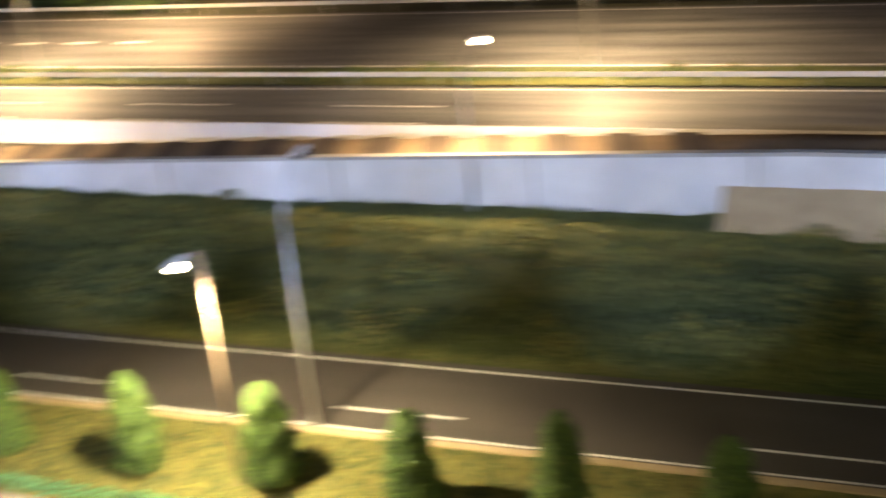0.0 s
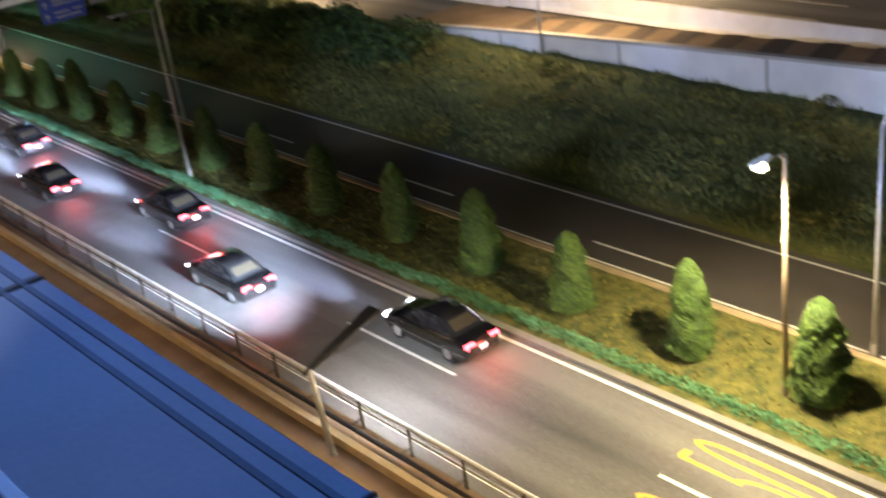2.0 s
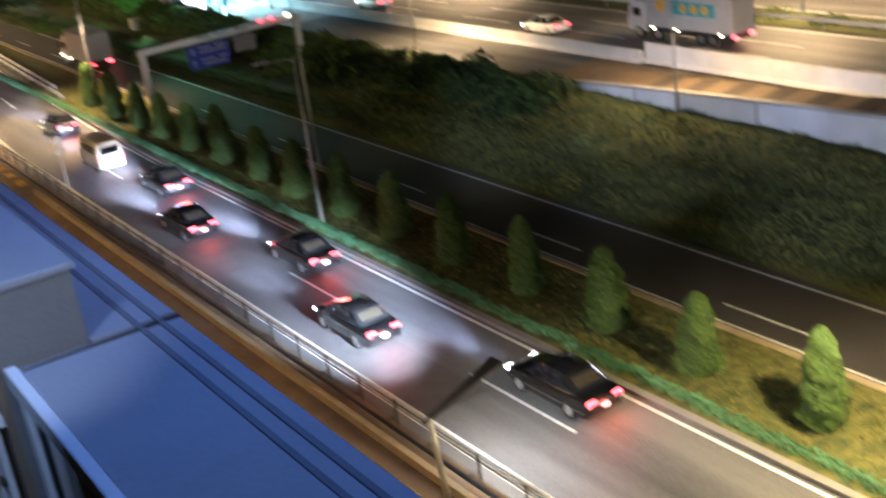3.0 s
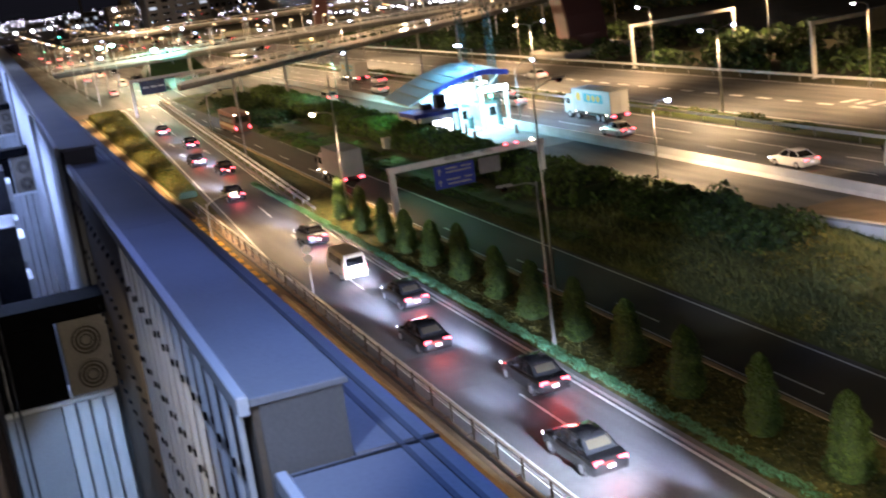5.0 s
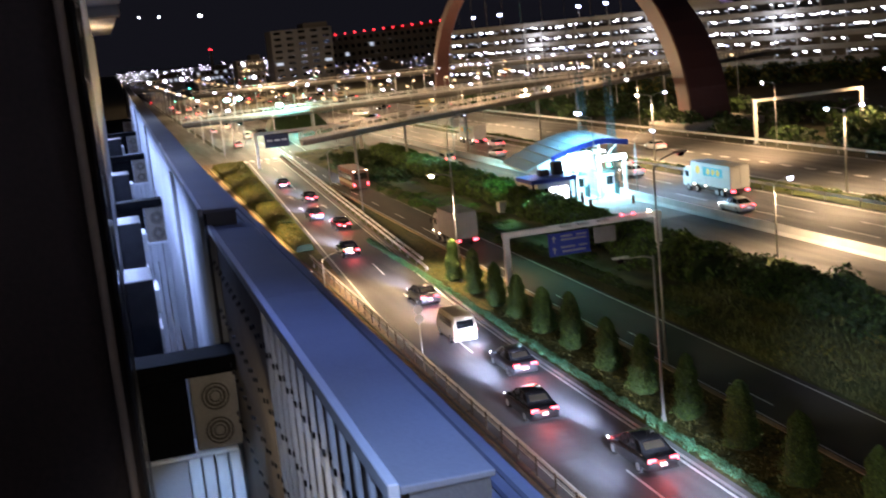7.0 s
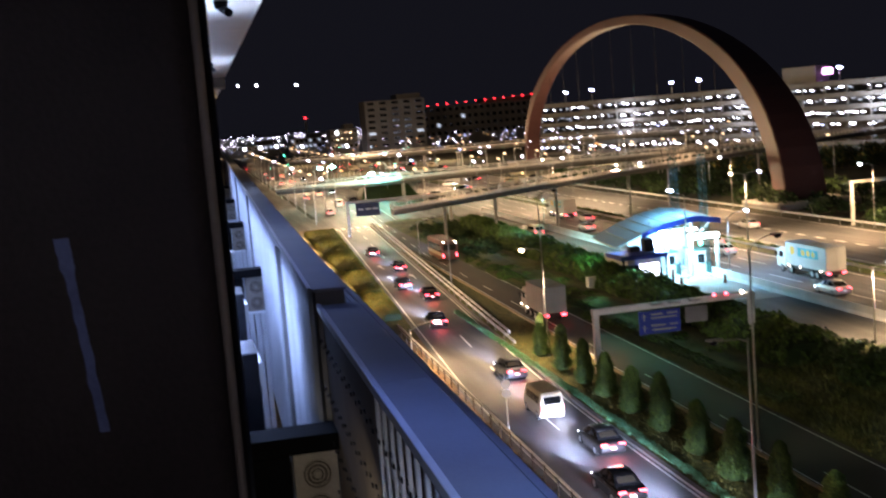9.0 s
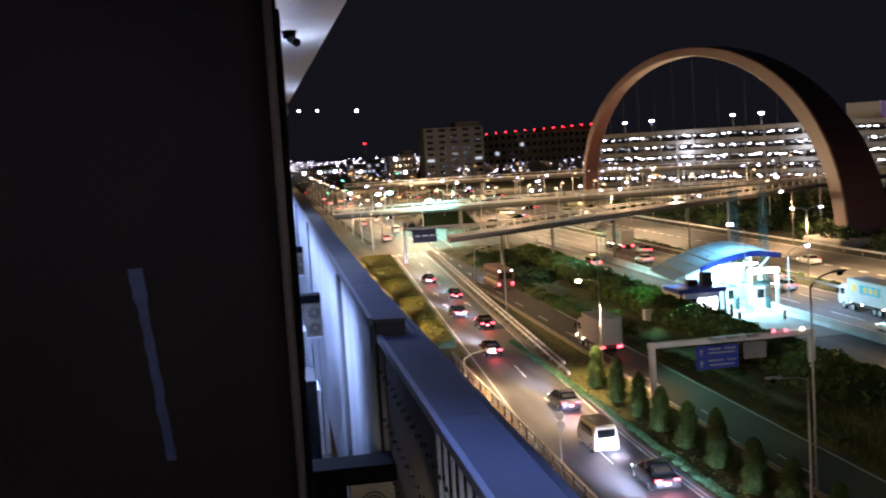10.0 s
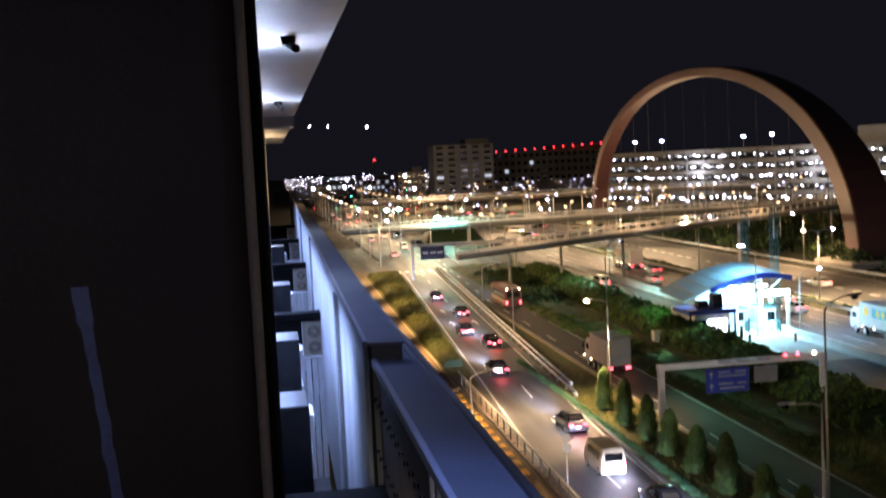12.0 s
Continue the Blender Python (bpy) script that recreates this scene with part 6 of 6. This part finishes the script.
for k in range(13):
    x = 152 + 6.9 * k
    part("roof_beacon", rbox(x - 0.45, x + 0.45, 800, 800.9, 27.0 + 0.25 * k, 28.0 + 0.25 * k, 0.2, 2), M["g_far_red"], b3, "small red beacon")
b4 = block_building(20, 60, 900, 30, 9, 2, 10, "low distant terminal building", 0.7, 5)
b5 = block_building(66, 92, 860, 30, 12, 3, 8, "low distant building with lit windows", 0.5, 6)
part("roof_beacon", rbox(78, 79.6, 862, 863.6, 12, 26, 0.2, 1), M["steel_dark"], b5)
part("roof_beacon", rbox(77.9, 79.7, 861.9, 863.7, 26, 27.0, 0.3, 2), M["g_far_red"], b5, "small red beacon")
# unseen spot added to lift the slab building's wall
spot_light("slab_fill", (110, 640, 3), (118, 700, 22), 1300, (0.75, 0.88, 1.0), 60, 0.8, 1)
# far approach lights in the sky
for x, y, z in ((129, 1494, 73), (79.5, 1498, 76), (56.3, 1499, 77.2)):
    bm = bmesh.new()
    bmesh.ops.create_icosphere(bm, subdivisions=2, radius=1.7 if x > 100 else 1.1)
    ob = tagged(part("aircraft_light", bm, M["g_white"]), "white landing light of a far aircraft in the night sky", "light", "aircraft lights", "structure")
    ob.location = (x, y, z)

# ---- far street lamps: modelled poles, glowing heads oversized to stand in for glare ----
def far_lamp(lit, label, h=9.5, size=0.37):
    thing = empty("street_lamp", label=label, category="street lamp", group="far street lamps")
    bm = bmesh.new()
    tube(bm, [(0, 0, 0), (0, 0, h)], [0.13, 0.08], 6)
    tube(bm, [(0, 0, h - 0.1), (0.8, 0, h + 0.4), (1.6, 0, h + 0.4)], 0.06, 5)
    part("pole", bm, M["steel"], thing)
    bm = bmesh.new()
    bmesh.ops.create_icosphere(bm, subdivisions=2, radius=size)
    for v in bm.verts:
        v.co = Vector((v.co.x * 1.3 + 1.8, v.co.y, v.co.z * 0.7 + h + 0.3))
    part("head", bm, M[lit], thing, "glowing lamp head")
    return thing


far_kinds = [far_lamp("g_far_white", "far street lamp with a white glow"), far_lamp("g_far_warm", "far street lamp with a warm glow"), far_lamp("g_far_cool", "far street lamp with a bluish glow"), far_lamp("g_far_sodium", "far street lamp with an orange glow"), far_lamp("g_cyan", "far street lamp with a cyan glow", 8.5, 0.6)]
places = []
for k in range(14):
    places += [(22.5, 246 + 26 * k, 1 if k % 3 else 0, 0), (47.5, 252 + 26 * k, 1, 180)]
rl = random.Random(17)
for k in range(10):
    places += [(62 + 6.5 * k, 262 + 2.2 * k, k % 2, 90), (60 + 9 * k, 297 + 0.3 * k, 1, 270), (58 + 10.5 * k, 350 + 4 * k, k % 3, 45)]
for k in range(64):
    d, a = rl.uniform(250, 640), radians(rl.uniform(4.0, 31.0))
    x, y = d * math.sin(a), d * math.cos(a)
    if not (abs(x - 150) < 22 and abs(y - 480) < 25):
        places.append((x, y, rl.choice((0, 0, 1, 2, 2, 3)), rl.uniform(0, 360)))
places += [(36.5, 268, 4, 0), (31, 330, 4, 0), (35, 335, 4, 0), (112, 245, 0, 0), (98, 260, 2, 180)]
first = set()
for x, y, k, rz in places:
    m = pose(x, y, 0, 0, 0, rz)
    if k in first:
        copy_thing(far_kinds[k], m)
    else:
        far_kinds[k].matrix_basis = m
        first.add(k)
PALE_SODIUM = (1.0, 0.62, 0.29)
# points set apart from the lamp heads, added to light the far roads
for x, y, c, p in ((35, 252, PALE_SODIUM, 5000), (35, 290, WARM, 3500), (35, 335, WARM, 3500), (33, 390, WARM, 4500), (33, 460, WARM, 5500), (64, 268, WARM, 2600), (66, 330, PALE_SODIUM, 5000), (100, 350, PALE_SODIUM, 6000), (120, 340, WARM, 6000), (90, 420, PALE_SODIUM, 7000), (150, 330, WARM, 6000), (66, 232, PALE_SODIUM, 2500), (85, 236, WARM, 2500), (24, 238, PALE_SODIUM, 2200), (110, 520, WARM, 9000), (80, 560, PALE_SODIUM, 9000), (60, 480, WARM, 8000), (50, 620, PALE_SODIUM, 9000), (135, 380, WARM, 7000)):
    point_light("far_road_fill", (x, y, 9.0), 0.7 * p, c, 0.5)
# unseen teal point added to tint the grass mound
point_light("mound_fill", (42.0, 290, 9.5), 4200, (0.2, 1.0, 0.75), 0.5)

# distant small lights
def light_field(name, mat, count, seed, yaw, near, far, z0, z1, size, label):
    rng = np.random.default_rng(seed)
    verts, faces = [], []
    for k in range(count):
        d = rng.uniform(near, far)
        a = math.radians(rng.uniform(*yaw))
        x, y, z, s = d * math.sin(a), d * math.cos(a), rng.uniform(z0, z1), size * rng.uniform(0.5, 1.3) * d / 700
        n = len(verts)
        verts += [(x - s, y, z), (x, y - s, z), (x + s, y, z), (x, y + s, z), (x, y, z + s), (x, y, z - s)]
        faces += [(n + i, n + (i + 1) % 4, n + 4) for i in range(4)] + [(n + (i + 1) % 4, n + i, n + 5) for i in range(4)]
    me = bpy.data.meshes.new(name)
    me.from_pydata(verts, [], faces)
    me.materials.append(M[mat])
    return tagged(new(name, me), label, "city lights", kind="stuff")


light_field("distant_lights_white", "g_far_white", 420, 31, (0.8, 10.0), 850, 1500, 1, 14, 0.22, "dense white lights of the distant city")
light_field("distant_lights_warm", "g_far_warm", 220, 32, (0.8, 16.0), 500, 1300, 2, 9, 0.24, "warm lights of the distant city")
light_field("distant_lights_sodium", "g_far_sodium", 70, 33, (2, 28), 420, 900, 2, 9, 0.24, "orange lights of the distant city")
light_field("distant_lights_cool", "g_far_cool", 90, 34, (1, 30), 450, 1000, 2, 10, 0.24, "bluish lights of the distant city")
light_field("distant_lights_field", "g_far_white", 150, 35, (6, 31), 330, 800, 3, 10, 0.24, "white lamps scattered over the distance")
light_field("distant_lights_red", "g_far_red", 30, 36, (2, 30), 330, 900, 1, 8, 0.25, "red tail lights and signals in the distance")
light_field("distant_lights_green", "g_green", 14, 37, (3, 12), 330, 700, 4, 9, 0.4, "green signals in the distance")
bm = bmesh.new()
loft(bm, [[(39, 300, 0), (56, 300, 0), (53, 330, 0), (42, 330, 0)], [(42, 306, 4.5), (53, 306, 4.5), (51, 324, 4.5), (44, 324, 4.5)]])
tagged(part("grass_mound", bevel(bm, 1.0, 2), M["leaf_dark"]), "dark green mound by the far junction", "mound", kind="structure")
